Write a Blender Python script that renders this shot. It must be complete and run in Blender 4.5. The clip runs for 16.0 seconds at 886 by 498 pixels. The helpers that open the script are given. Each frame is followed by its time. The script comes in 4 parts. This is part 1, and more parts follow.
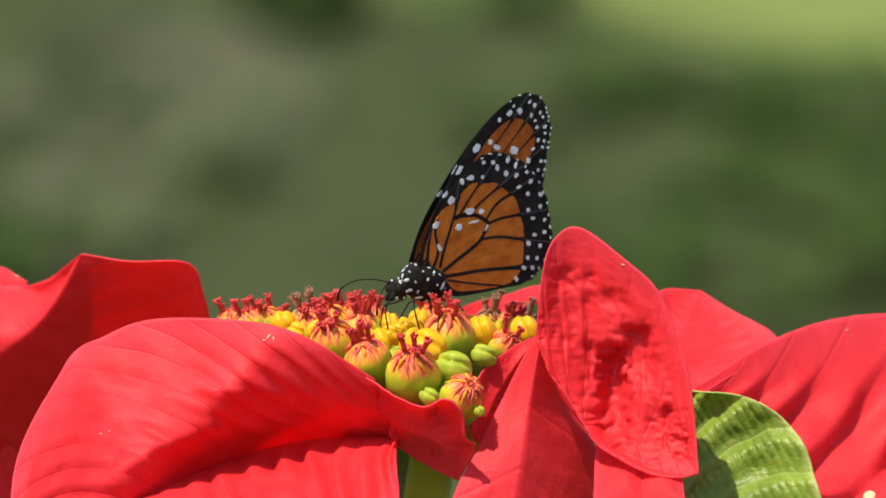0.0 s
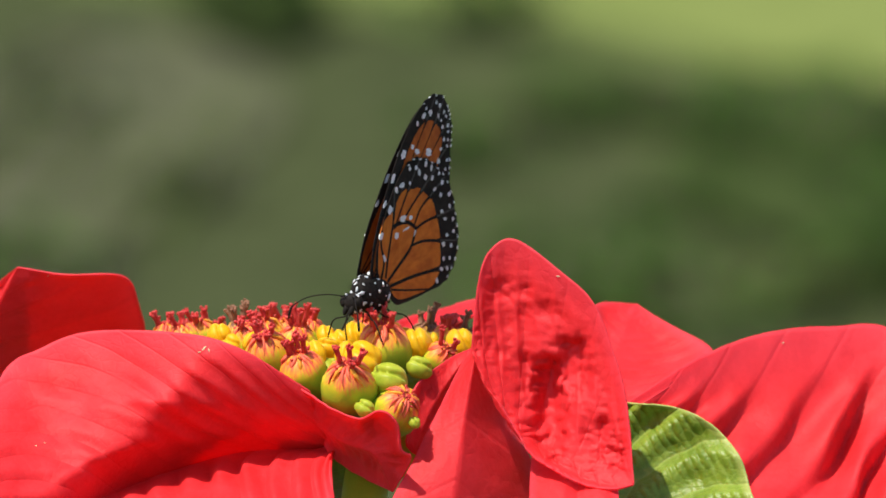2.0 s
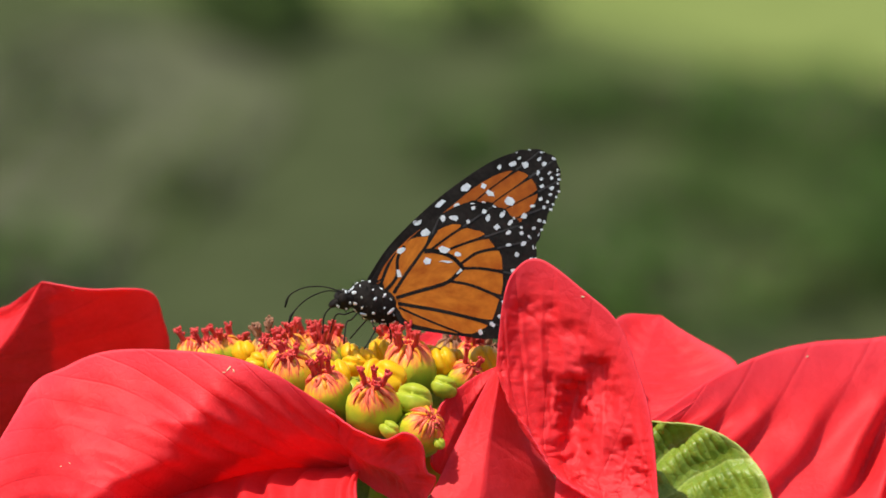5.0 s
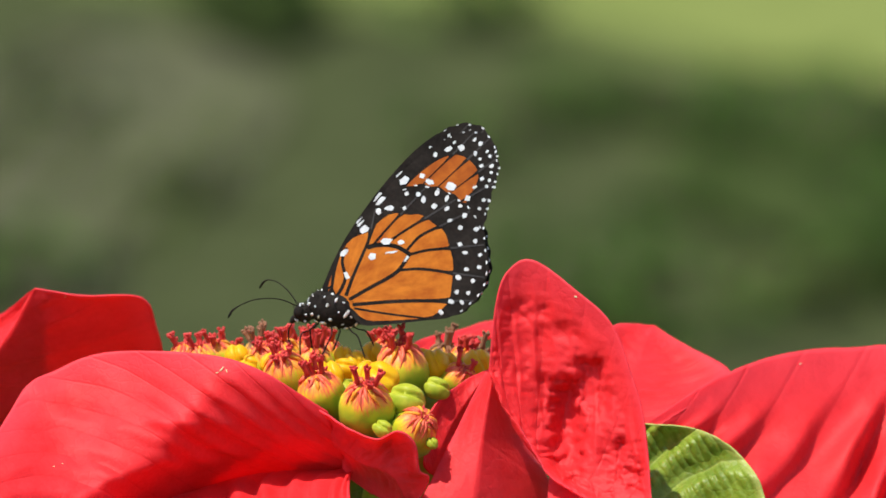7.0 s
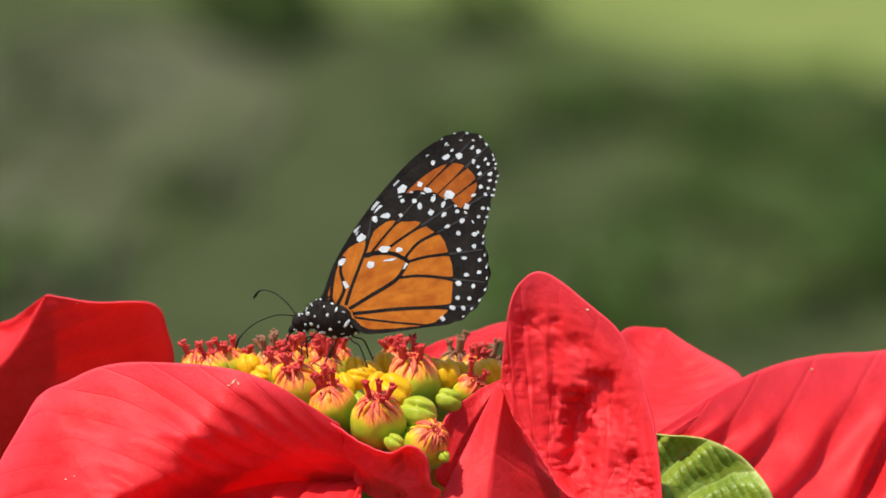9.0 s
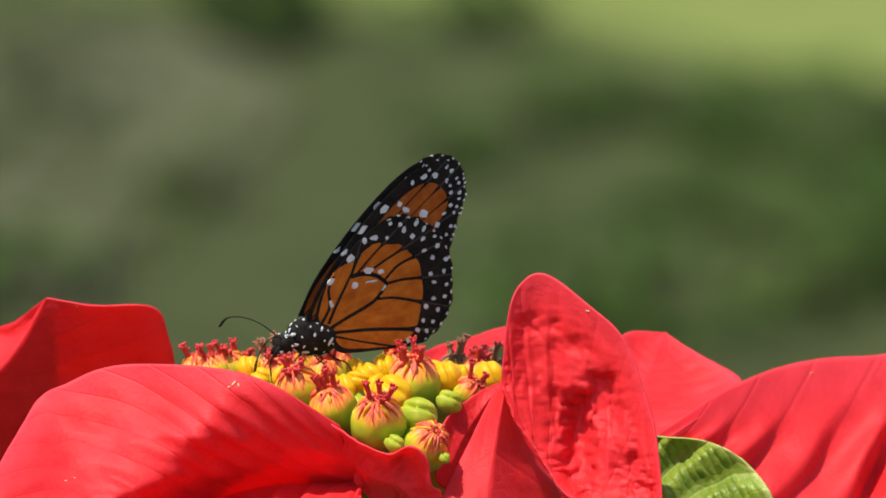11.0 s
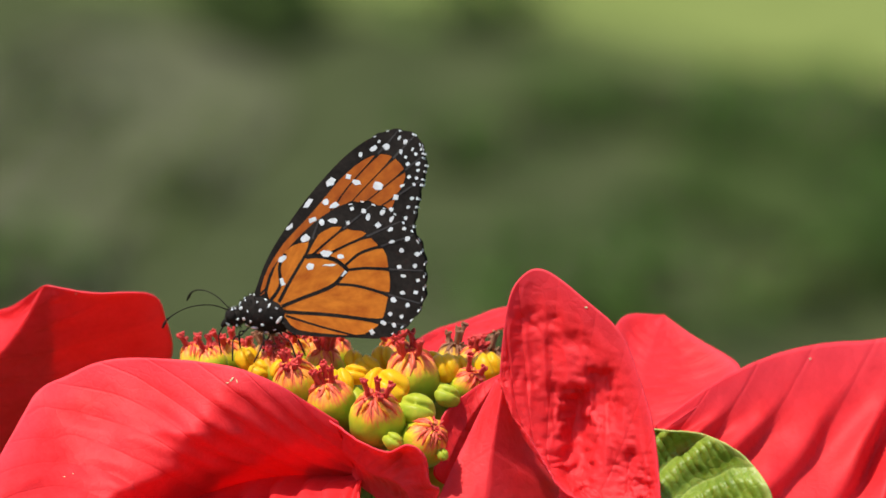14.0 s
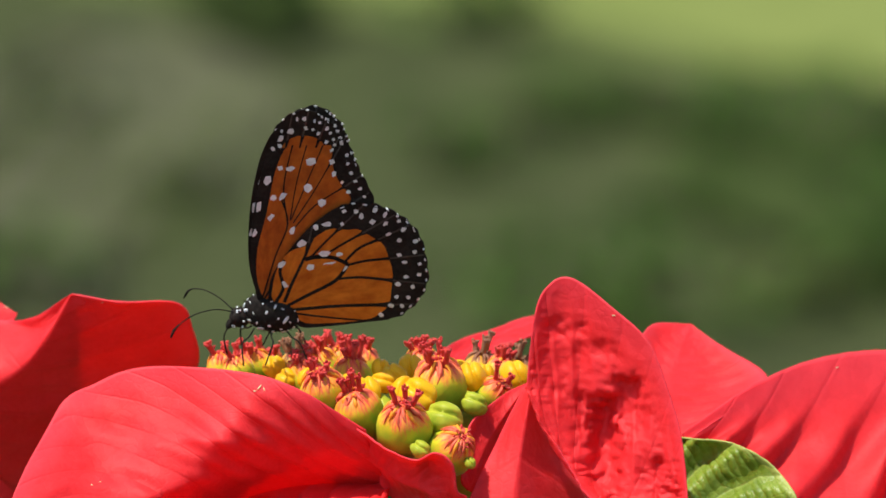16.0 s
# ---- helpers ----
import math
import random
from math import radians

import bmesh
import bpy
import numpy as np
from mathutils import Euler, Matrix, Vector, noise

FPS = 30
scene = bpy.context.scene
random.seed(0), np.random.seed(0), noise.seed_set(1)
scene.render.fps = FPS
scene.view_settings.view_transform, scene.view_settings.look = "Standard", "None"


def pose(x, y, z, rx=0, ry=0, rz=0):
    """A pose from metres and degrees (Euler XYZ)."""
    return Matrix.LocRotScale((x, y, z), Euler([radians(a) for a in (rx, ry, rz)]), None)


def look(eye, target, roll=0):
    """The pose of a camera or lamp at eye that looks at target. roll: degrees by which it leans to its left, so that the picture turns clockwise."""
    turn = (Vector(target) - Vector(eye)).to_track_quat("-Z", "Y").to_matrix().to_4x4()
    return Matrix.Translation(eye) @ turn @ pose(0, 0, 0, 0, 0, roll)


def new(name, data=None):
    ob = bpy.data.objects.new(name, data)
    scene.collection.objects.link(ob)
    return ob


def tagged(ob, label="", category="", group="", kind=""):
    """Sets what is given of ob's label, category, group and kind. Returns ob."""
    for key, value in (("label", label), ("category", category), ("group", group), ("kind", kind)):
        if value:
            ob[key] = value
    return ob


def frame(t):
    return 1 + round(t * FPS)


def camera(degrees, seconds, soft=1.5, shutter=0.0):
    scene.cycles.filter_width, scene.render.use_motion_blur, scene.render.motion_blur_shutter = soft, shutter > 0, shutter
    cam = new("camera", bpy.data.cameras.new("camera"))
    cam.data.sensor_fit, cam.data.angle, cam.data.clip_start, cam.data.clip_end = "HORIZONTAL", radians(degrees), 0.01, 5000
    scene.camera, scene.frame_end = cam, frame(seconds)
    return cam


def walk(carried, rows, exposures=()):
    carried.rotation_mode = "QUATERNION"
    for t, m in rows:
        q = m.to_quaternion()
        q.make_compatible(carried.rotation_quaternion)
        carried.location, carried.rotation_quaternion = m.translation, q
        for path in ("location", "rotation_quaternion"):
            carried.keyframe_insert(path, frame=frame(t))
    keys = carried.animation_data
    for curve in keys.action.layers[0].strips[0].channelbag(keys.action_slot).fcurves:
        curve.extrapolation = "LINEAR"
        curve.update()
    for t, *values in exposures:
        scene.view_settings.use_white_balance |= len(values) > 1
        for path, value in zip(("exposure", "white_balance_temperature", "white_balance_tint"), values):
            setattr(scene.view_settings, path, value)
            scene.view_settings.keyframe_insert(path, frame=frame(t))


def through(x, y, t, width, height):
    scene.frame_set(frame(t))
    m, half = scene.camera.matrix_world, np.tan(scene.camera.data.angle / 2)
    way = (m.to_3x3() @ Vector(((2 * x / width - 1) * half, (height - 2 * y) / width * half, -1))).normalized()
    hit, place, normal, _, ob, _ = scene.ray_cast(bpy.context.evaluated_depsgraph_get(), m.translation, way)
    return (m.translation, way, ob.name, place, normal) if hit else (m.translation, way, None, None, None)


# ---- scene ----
from mathutils.bvhtree import BVHTree

MM = 0.001
REACH = 2.0                      # from the lens to the flower
TILT = radians(10)               # the camera looks down by this
FLOWER = Vector((0.0, 0.0, 1.0))  # where the flower head hangs in the garden
SIGHT = Vector((0, math.cos(TILT), -math.sin(TILT)))
UPWARD = Vector((0, math.sin(TILT), math.cos(TILT)))
EYE = FLOWER - SIGHT * REACH

# ---- camera ----
cam = camera(2 * math.degrees(math.atan(0.0784 / REACH)), 16.0, soft=1.65)
cam.data.dof.use_dof = True
cam.data.dof.focus_distance = REACH - 0.02
cam.data.dof.aperture_fstop = 29.0
STEP = math.degrees(0.0001 / REACH)   # the angle of a tenth of a millimetre at the flower
# seconds, pan to the left and down in tenths of a millimetre
PAN = [(0.0, 70, -25), (0.5, 36, -12), (1.0, 12, -4), (1.5, 0, 0), (16.0, 0, 0)]
walk(cam, [(t, pose(*EYE, 90 - 10 - b * STEP * -1, 0, a * STEP)) for t, a, b in PAN])


def panned(t):
    for (t0, a0, b0), (t1, a1, b1) in zip(PAN, PAN[1:]):
        if t <= t1:
            k = (t - t0) / (t1 - t0)
            return a0 + (a1 - a0) * k, b0 + (b1 - b0) * k
    return 0, 0


# ---- light ----
SUN_TO = Vector((-0.34, -0.20, 0.91)).normalized()
world = bpy.data.worlds.new("sky")
scene.world = world
world.use_nodes = True
sky = world.node_tree.nodes.new("ShaderNodeTexSky")
sky.sky_type, sky.sun_disc = "NISHITA", False
sky.sun_elevation = math.asin(SUN_TO.z)
sky.sun_rotation = math.atan2(SUN_TO.x, SUN_TO.y)
world.node_tree.links.new(sky.outputs[0], world.node_tree.nodes["Background"].inputs[0])
world.node_tree.nodes["Background"].inputs[1].default_value = 0.15
sun = new("sun", bpy.data.lights.new("sun", "SUN"))
sun.data.energy, sun.data.angle, sun.data.color = 4.5, radians(0.5), (1.0, 0.95, 0.87)
sun.matrix_basis = look(SUN_TO * 30, (0, 0, 0))
scene.view_settings.exposure = 0.41


# ---- materials ----
def shader(name, rough=0.5):
    m = bpy.data.materials.new(name)
    m.use_nodes = True
    nt = m.node_tree
    return m, nt, nt.nodes["Principled BSDF"], nt.nodes["Material Output"]


def node(nt, kind, **values):
    n = nt.nodes.new(kind)
    for key, value in values.items():
        n.inputs[key.replace("_", " ")].default_value = value
    return n


def grain(nt, scale, detail=3.0, rough=0.6, coords="Object"):
    tc = nt.nodes.new("ShaderNodeTexCoord")
    n = node(nt, "ShaderNodeTexNoise", Scale=scale, Detail=detail, Roughness=rough)
    nt.links.new(tc.outputs[coords], n.inputs["Vector"])
    return n.outputs["Fac"]


def ramp(nt, fac, stops):
    r = nt.nodes.new("ShaderNodeValToRGB")
    while len(r.color_ramp.elements) < len(stops):
        r.color_ramp.elements.new(0.5)
    for e, (p, c) in zip(r.color_ramp.elements, stops):
        e.position, e.color = p, (*c, 1)
    nt.links.new(fac, r.inputs[0])
    return r.outputs[0]


def bumped(nt, bsdf, fac, strength, distance):
    b = node(nt, "ShaderNodeBump", Strength=strength, Distance=distance)
    nt.links.new(fac, b.inputs["Height"])
    nt.links.new(b.outputs[0], bsdf.inputs["Normal"])
    return b.outputs[0]


def plain(name, stops, scale=400.0, rough=0.5, bump=0.2, dist=0.0003, through=0.0, glow=None, gloss=0.35):
    """Colour from grain at two scales, with relief, and light that shines through where it is thin."""
    m, nt, bsdf, out = shader(name)
    fine, broad = grain(nt, scale, 4.0), grain(nt, scale * 0.13, 2.0)
    mix = node(nt, "ShaderNodeMath")
    mix.operation = "MULTIPLY_ADD"
    nt.links.new(fine, mix.inputs[0])
    mix.inputs[1].default_value = 0.5
    half = node(nt, "ShaderNodeMath")
    half.operation = "MULTIPLY"
    half.inputs[1].default_value = 0.5
    nt.links.new(broad, half.inputs[0])
    nt.links.new(half.outputs[0], mix.inputs[2])
    colour = ramp(nt, mix.outputs[0], stops)
    nt.links.new(colour, bsdf.inputs["Base Color"])
    bsdf.inputs["Roughness"].default_value = rough
    bsdf.inputs["Specular IOR Level"].default_value = gloss
    normal = bumped(nt, bsdf, fine, bump, dist)
    if through:
        tr = nt.nodes.new("ShaderNodeBsdfTranslucent")
        if glow:
            tr.inputs[0].default_value = (*glow, 1)
        else:
            nt.links.new(colour, tr.inputs[0])
        nt.links.new(normal, tr.inputs["Normal"])
        ms = node(nt, "ShaderNodeMixShader")
        ms.inputs[0].default_value = through
        nt.links.new(bsdf.outputs[0], ms.inputs[1])
        nt.links.new(tr.outputs[0], ms.inputs[2])
        nt.links.new(ms.outputs[0], out.inputs["Surface"])
    return m



def veined(name, low, high, line, glow, through, rough, gloss, relief, strength=0.16, rim=None, velvet=0.0):
    """Skin of a bract or leaf: side veins from its own vein map, a net of fine veins between them, mottled colour, light through it."""
    m, nt, bsdf, out = shader(name)
    fine, broad = grain(nt, 900, 4.0), grain(nt, 110, 3.0)
    mean = node(nt, "ShaderNodeMath")
    mean.operation = "MULTIPLY_ADD"
    nt.links.new(fine, mean.inputs[0])
    mean.inputs[1].default_value = 0.4
    part_b = node(nt, "ShaderNodeMath")
    part_b.operation = "MULTIPLY"
    part_b.inputs[1].default_value = 0.6
    nt.links.new(broad, part_b.inputs[0])
    nt.links.new(part_b.outputs[0], mean.inputs[2])
    colour = ramp(nt, mean.outputs[0], [(0.35, low), (0.65, high)])
    uv = nt.nodes.new("ShaderNodeUVMap")
    uv.uv_map = "veins"
    sep = nt.nodes.new("ShaderNodeSeparateXYZ")
    nt.links.new(uv.outputs[0], sep.inputs[0])
    fract = node(nt, "ShaderNodeMath")
    fract.operation = "PINGPONG"
    fract.inputs[1].default_value = 0.5
    nt.links.new(sep.outputs[0], fract.inputs[0])
    rib = ramp(nt, fract.outputs[0], [(0.0, (1, 1, 1)), (0.07, (0, 0, 0))])
    tc = nt.nodes.new("ShaderNodeTexCoord")
    net = node(nt, "ShaderNodeTexVoronoi", Scale=520.0)
    net.feature = "DISTANCE_TO_EDGE"
    nt.links.new(tc.outputs["Object"], net.inputs["Vector"])
    mesh_line = ramp(nt, net.outputs["Distance"], [(0.0, (1, 1, 1)), (0.12, (0, 0, 0))])
    both = node(nt, "ShaderNodeMath")
    both.operation = "MULTIPLY_ADD"
    nt.links.new(mesh_line, both.inputs[0])
    both.inputs[1].default_value = 0.30
    nt.links.new(rib, both.inputs[2])
    mixed = nt.nodes.new("ShaderNodeMix")
    mixed.data_type = "RGBA"
    weak = node(nt, "ShaderNodeMath")
    weak.operation = "MULTIPLY"
    weak.inputs[1].default_value = strength
    nt.links.new(both.outputs[0], weak.inputs[0])
    nt.links.new(weak.outputs[0], mixed.inputs["Factor"])
    nt.links.new(colour, mixed.inputs["A"])
    mixed.inputs["B"].default_value = (*line, 1)
    skin = mixed.outputs["Result"]
    if rim:
        # the margin is a little paler than the blade
        edged = nt.nodes.new("ShaderNodeMix")
        edged.data_type = "RGBA"
        nt.links.new(ramp(nt, sep.outputs[1], [(rim[0], (0, 0, 0)), (1.0, (rim[1],) * 3)]), edged.inputs["Factor"])
        nt.links.new(skin, edged.inputs["A"])
        edged.inputs["B"].default_value = (*rim[2], 1)
        skin = edged.outputs["Result"]
    nt.links.new(skin, bsdf.inputs["Base Color"])
    bsdf.inputs["Roughness"].default_value = rough
    bsdf.inputs["Specular IOR Level"].default_value = gloss
    bsdf.inputs["Sheen Weight"].default_value = velvet
    bsdf.inputs["Sheen Roughness"].default_value = 0.45
    height = node(nt, "ShaderNodeMath")
    height.operation = "SUBTRACT"
    nt.links.new(fine, height.inputs[0])
    nt.links.new(both.outputs[0], height.inputs[1])
    normal = bumped(nt, bsdf, height.outputs[0], 0.5, relief)
    tr = nt.nodes.new("ShaderNodeBsdfTranslucent")
    tr.inputs[0].default_value = (*glow, 1)
    nt.links.new(normal, tr.inputs["Normal"])
    ms = node(nt, "ShaderNodeMixShader")
    ms.inputs[0].default_value = through
    nt.links.new(bsdf.outputs[0], ms.inputs[1])
    nt.links.new(tr.outputs[0], ms.inputs[2])
    nt.links.new(ms.outputs[0], out.inputs["Surface"])
    return m


RED = veined("scarlet_bract", (0.74, 0.015, 0.018), (0.93, 0.038, 0.047), (0.55, 0.010, 0.014), (1.0, 0.014, 0.006), 0.41, 0.62, 0.42, 0.00014, 0.11, (0.80, 0.5, (0.92, 0.080, 0.115)), 0.03)
LEAF = veined("green_leaf", (0.11, 0.18, 0.010), (0.27, 0.36, 0.035), (0.40, 0.48, 0.13), (0.28, 0.50, 0.02), 0.20, 0.40, 0.35, 0.0003, 0.28, (0.93, 0.8, (0.50, 0.52, 0.14)))
STEM = plain("green_stem", [(0.3, (0.24, 0.46, 0.025)), (0.7, (0.36, 0.60, 0.05))], 300, 0.5, 0.2, gloss=0.1)
BUD = plain("green_bud", [(0.36, (0.30, 0.37, 0.022)), (0.64, (0.52, 0.52, 0.042))], 500, 0.45, 0.2, 0.0001, 0.15, gloss=0.2)


def rays(nt, scale, up=2):
    """Streaks that run out from the middle: noise that hardly changes along its ray."""
    tc = nt.nodes.new("ShaderNodeTexCoord")
    flat = node(nt, "ShaderNodeVectorMath")
    flat.operation = "MULTIPLY"
    flat.inputs[1].default_value = [0.0 if k == up else 1.0 for k in range(3)]
    nt.links.new(tc.outputs["Object"], flat.inputs[0])
    unit = node(nt, "ShaderNodeVectorMath")
    unit.operation = "NORMALIZE"
    nt.links.new(flat.outputs[0], unit.inputs[0])
    add = node(nt, "ShaderNodeVectorMath")
    add.operation = "MULTIPLY_ADD"
    nt.links.new(tc.outputs["Object"], add.inputs[0])
    add.inputs[1].default_value = (60.0, 60.0, 60.0)
    nt.links.new(unit.outputs[0], add.inputs[2])
    n = node(nt, "ShaderNodeTexNoise", Scale=scale, Detail=3.0, Roughness=0.65)
    nt.links.new(add.outputs[0], n.inputs["Vector"])
    return n.outputs["Fac"]


def cup_skin(name="ripening_cup", top=(0.82, 0.115, 0.060)):
    """Green at the foot of the cup, yellow above, with red streaks that run down from its mouth."""
    m, nt, bsdf, out = shader(name)
    tc = nt.nodes.new("ShaderNodeTexCoord")
    sep = nt.nodes.new("ShaderNodeSeparateXYZ")
    nt.links.new(tc.outputs["Generated"], sep.inputs[0])

    def lifted(fac, amount):
        add = node(nt, "ShaderNodeMath")
        add.operation = "MULTIPLY_ADD"
        nt.links.new(fac, add.inputs[0])
        add.inputs[1].default_value = amount
        nt.links.new(sep.outputs[2], add.inputs[2])
        return add.outputs[0]
    foot = ramp(nt, lifted(grain(nt, 420, 4.0), 0.3), [(0.40, (0.15, 0.30, 0.014)), (0.72, (0.29, 0.41, 0.020)), (0.90, (0.56, 0.50, 0.02)), (1.04, (0.92, 0.48, 0.03))])
    half = lifted(rays(nt, 5.0), 0.9)
    scaled = node(nt, "ShaderNodeMath")
    scaled.operation = "MULTIPLY"
    scaled.inputs[1].default_value = 0.5
    nt.links.new(half, scaled.inputs[0])
    streak = ramp(nt, scaled.outputs[0], [(0.58, (0, 0, 0)), (0.72, (1, 1, 1))])
    mix = nt.nodes.new("ShaderNodeMix")
    mix.data_type = "RGBA"
    nt.links.new(streak, mix.inputs["Factor"])
    nt.links.new(foot, mix.inputs["A"])
    mix.inputs["B"].default_value = (*top, 1)
    nt.links.new(mix.outputs["Result"], bsdf.inputs["Base Color"])
    bsdf.inputs["Roughness"].default_value = 0.45
    bsdf.inputs["Specular IOR Level"].default_value = 0.25
    bumped(nt, bsdf, rays(nt, 7.0), 0.3, 0.0002)
    return m


CUP = cup_skin()
DEADCUP = cup_skin("withered_cup", (0.20, 0.07, 0.04))
YELLOW = plain("yellow_gland", [(0.3, (0.84, 0.44, 0.006)), (0.7, (0.94, 0.60, 0.016))], 500, 0.4, 0.1, 0.0001, 0.32, gloss=0.25)
STAMEN = plain("red_stamen", [(0.36, (0.50, 0.018, 0.016)), (0.62, (0.78, 0.080, 0.066))], 1400, 0.5, 0.3, 0.0001, 0.2)
# paler than the black scales: the sheen on the ridges is painted in
VEINSHEEN = plain("vein_ridge_sheen", [(0.34, (0.022, 0.018, 0.016)), (0.66, (0.050, 0.042, 0.036))], 1200, 0.5, 0.3, 0.0001, gloss=0.3)
BLACK = plain("black_scales", [(0.34, (0.006, 0.005, 0.004)), (0.66, (0.028, 0.022, 0.018))], 1200, 0.7, 0.3, 0.0001, gloss=0.06)


def wing_scales(name, dark, light):
    """Scales in streaks that run out from the root of the wing, darker here and there, light through them."""
    m, nt, bsdf, out = shader(name)
    mean = node(nt, "ShaderNodeMath")
    mean.operation = "MULTIPLY_ADD"
    nt.links.new(rays(nt, 4.0, 1), mean.inputs[0])
    mean.inputs[1].default_value = 0.6
    fine = node(nt, "ShaderNodeMath")
    fine.operation = "MULTIPLY"
    nt.links.new(grain(nt, 300, 3.0), fine.inputs[0])
    fine.inputs[1].default_value = 0.4
    nt.links.new(fine.outputs[0], mean.inputs[2])
    colour = ramp(nt, mean.outputs[0], [(0.34, dark), (0.64, light)])
    nt.links.new(colour, bsdf.inputs["Base Color"])
    bsdf.inputs["Roughness"].default_value = 0.6
    bsdf.inputs["Specular IOR Level"].default_value = 0.15
    bumped(nt, bsdf, mean.outputs[0], 0.3, 0.0002)
    tr = nt.nodes.new("ShaderNodeBsdfTranslucent")
    nt.links.new(colour, tr.inputs[0])
    ms = node(nt, "ShaderNodeMixShader")
    ms.inputs[0].default_value = 0.21
    nt.links.new(bsdf.outputs[0], ms.inputs[1])
    nt.links.new(tr.outputs[0], ms.inputs[2])
    nt.links.new(ms.outputs[0], out.inputs["Surface"])
    return m


ORANGE = wing_scales("orange_scales", (0.43, 0.094, 0.008), (0.70, 0.215, 0.020))
RUST = wing_scales("rust_scales", (0.30, 0.060, 0.009), (0.55, 0.142, 0.015))
FRINGE = plain("orange_fringe", [(0.34, (0.78, 0.075, 0.055)), (0.66, (0.89, 0.23, 0.085))], 900, 0.5, 0.3, 0.0001, 0.2)
FOLD = plain("orange_fold", [(0.34, (0.90, 0.30, 0.020)), (0.66, (0.93, 0.46, 0.040))], 900, 0.5, 0.3, 0.0001, 0.25)
CREAM = plain("cream_husk", [(0.3, (0.50, 0.36, 0.18)), (0.7, (0.66, 0.52, 0.30))], 900, 0.6, 0.3, 0.0001)
BROWN = plain("withered_stamen", [(0.3, (0.16, 0.06, 0.03)), (0.7, (0.34, 0.16, 0.08))], 900, 0.7, 0.4, 0.0002)
WHITE = plain("white_scales", [(0.36, (0.48, 0.49, 0.48)), (0.62, (0.76, 0.77, 0.75))], 900, 0.6, 0.2, 0.0001)
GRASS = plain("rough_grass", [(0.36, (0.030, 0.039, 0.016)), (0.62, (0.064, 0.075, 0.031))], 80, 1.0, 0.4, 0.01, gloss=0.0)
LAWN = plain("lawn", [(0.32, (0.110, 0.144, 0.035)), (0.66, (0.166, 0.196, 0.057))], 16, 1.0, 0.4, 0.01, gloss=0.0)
MIDGREEN = plain("mid_green_grass", [(0.34, (0.062, 0.084, 0.024)), (0.64, (0.100, 0.124, 0.042))], 30, 1.0, 0.4, 0.01, gloss=0.0)
DEEP = plain("darker_grass", [(0.36, (0.022, 0.034, 0.010)), (0.62, (0.044, 0.062, 0.019))], 60, 1.0, 0.4, 0.01, gloss=0.0)
DRY = plain("dry_grass", [(0.36, (0.058, 0.063, 0.032)), (0.62, (0.098, 0.100, 0.057))], 16, 1.0, 0.4, 0.01, gloss=0.0)
SHRUB = plain("shrub_leaf", [(0.3, (0.056, 0.108, 0.020)), (0.7, (0.090, 0.150, 0.034))], 30, 0.8, 0.3, 0.002, 0.35, gloss=0.05)
WEED = plain("weed_leaf", [(0.3, (0.095, 0.108, 0.050)), (0.7, (0.170, 0.180, 0.100))], 20, 0.8, 0.3, 0.002, 0.3, gloss=0.05)
PALELEAF = plain("pale_leaf", [(0.3, (0.10, 0.14, 0.035)), (0.7, (0.16, 0.20, 0.06))], 30, 0.8, 0.3, 0.002, 0.35, gloss=0.05)
BARK = plain("bark", [(0.3, (0.05, 0.035, 0.02)), (0.7, (0.11, 0.08, 0.05))], 60, 0.8, 0.5, 0.003)


# ---- mesh helpers ----
def part(name, bm, material, parent=None, label="", smooth=True):
    me = bpy.data.meshes.new(name)
    bm.normal_update()
    for f in bm.faces:
        f.smooth = smooth
    bm.to_mesh(me)
    bm.free()
    for m in material if isinstance(material, (list, tuple)) else [material]:
        me.materials.append(m)
    ob = new(name, me)
    if parent:
        ob.parent = parent
    if label:
        tagged(ob, label)
    return ob


def at(u, v, w):
    """A place on the flower: millimetres to the side, up and away as one stands before it, from the flower's middle."""
    k = 1 + w * MM / REACH
    return Vector((u * MM * k, 0, 0)) + UPWARD * (v * MM * k) + SIGHT * (w * MM)


def spline(points, n):
    """n places along a smooth curve through the points."""
    pts = [Vector(p) for p in points]
    pts = [pts[0] * 2 - pts[1]] + pts + [pts[-1] * 2 - pts[-2]]
    length = [0.0]
    for a, b in zip(pts[1:-1], pts[2:-1]):
        length.append(length[-1] + (b - a).length)
    out = []
    for i in range(n):
        d = length[-1] * i / (n - 1)
        k = max(j for j in range(len(length) - 1) if length[j] <= d + 1e-9)
        t = (d - length[k]) / max(1e-9, length[k + 1] - length[k])
        p0, p1, p2, p3 = pts[k:k + 4]
        out.append(0.5 * (2 * p1 + (p2 - p0) * t + (2 * p0 - 5 * p1 + 4 * p2 - p3) * t * t + (3 * p1 - p0 - 3 * p2 + p3) * t ** 3))
    return out


def tube(bm, points, radii, sides=8, mat=0, cap=True):
    rings = []
    for i, p in enumerate(points):
        d = (points[min(i + 1, len(points) - 1)] - points[max(i - 1, 0)]).normalized()
        a = d.orthogonal().normalized() if not rings else (a - d * a.dot(d)).normalized()
        b = d.cross(a)
        r = radii[i] if isinstance(radii, (list, tuple)) else radii
        rings.append([bm.verts.new(p + (a * math.cos(2 * math.pi * j / sides) + b * math.sin(2 * math.pi * j / sides)) * r) for j in range(sides)])
    for r0, r1 in zip(rings, rings[1:]):
        for j in range(sides):
            bm.faces.new((r0[j], r0[(j + 1) % sides], r1[(j + 1) % sides], r1[j])).material_index = mat
    if cap:
        bm.faces.new(rings[0][::-1]).material_index = mat
        bm.faces.new(rings[-1]).material_index = mat


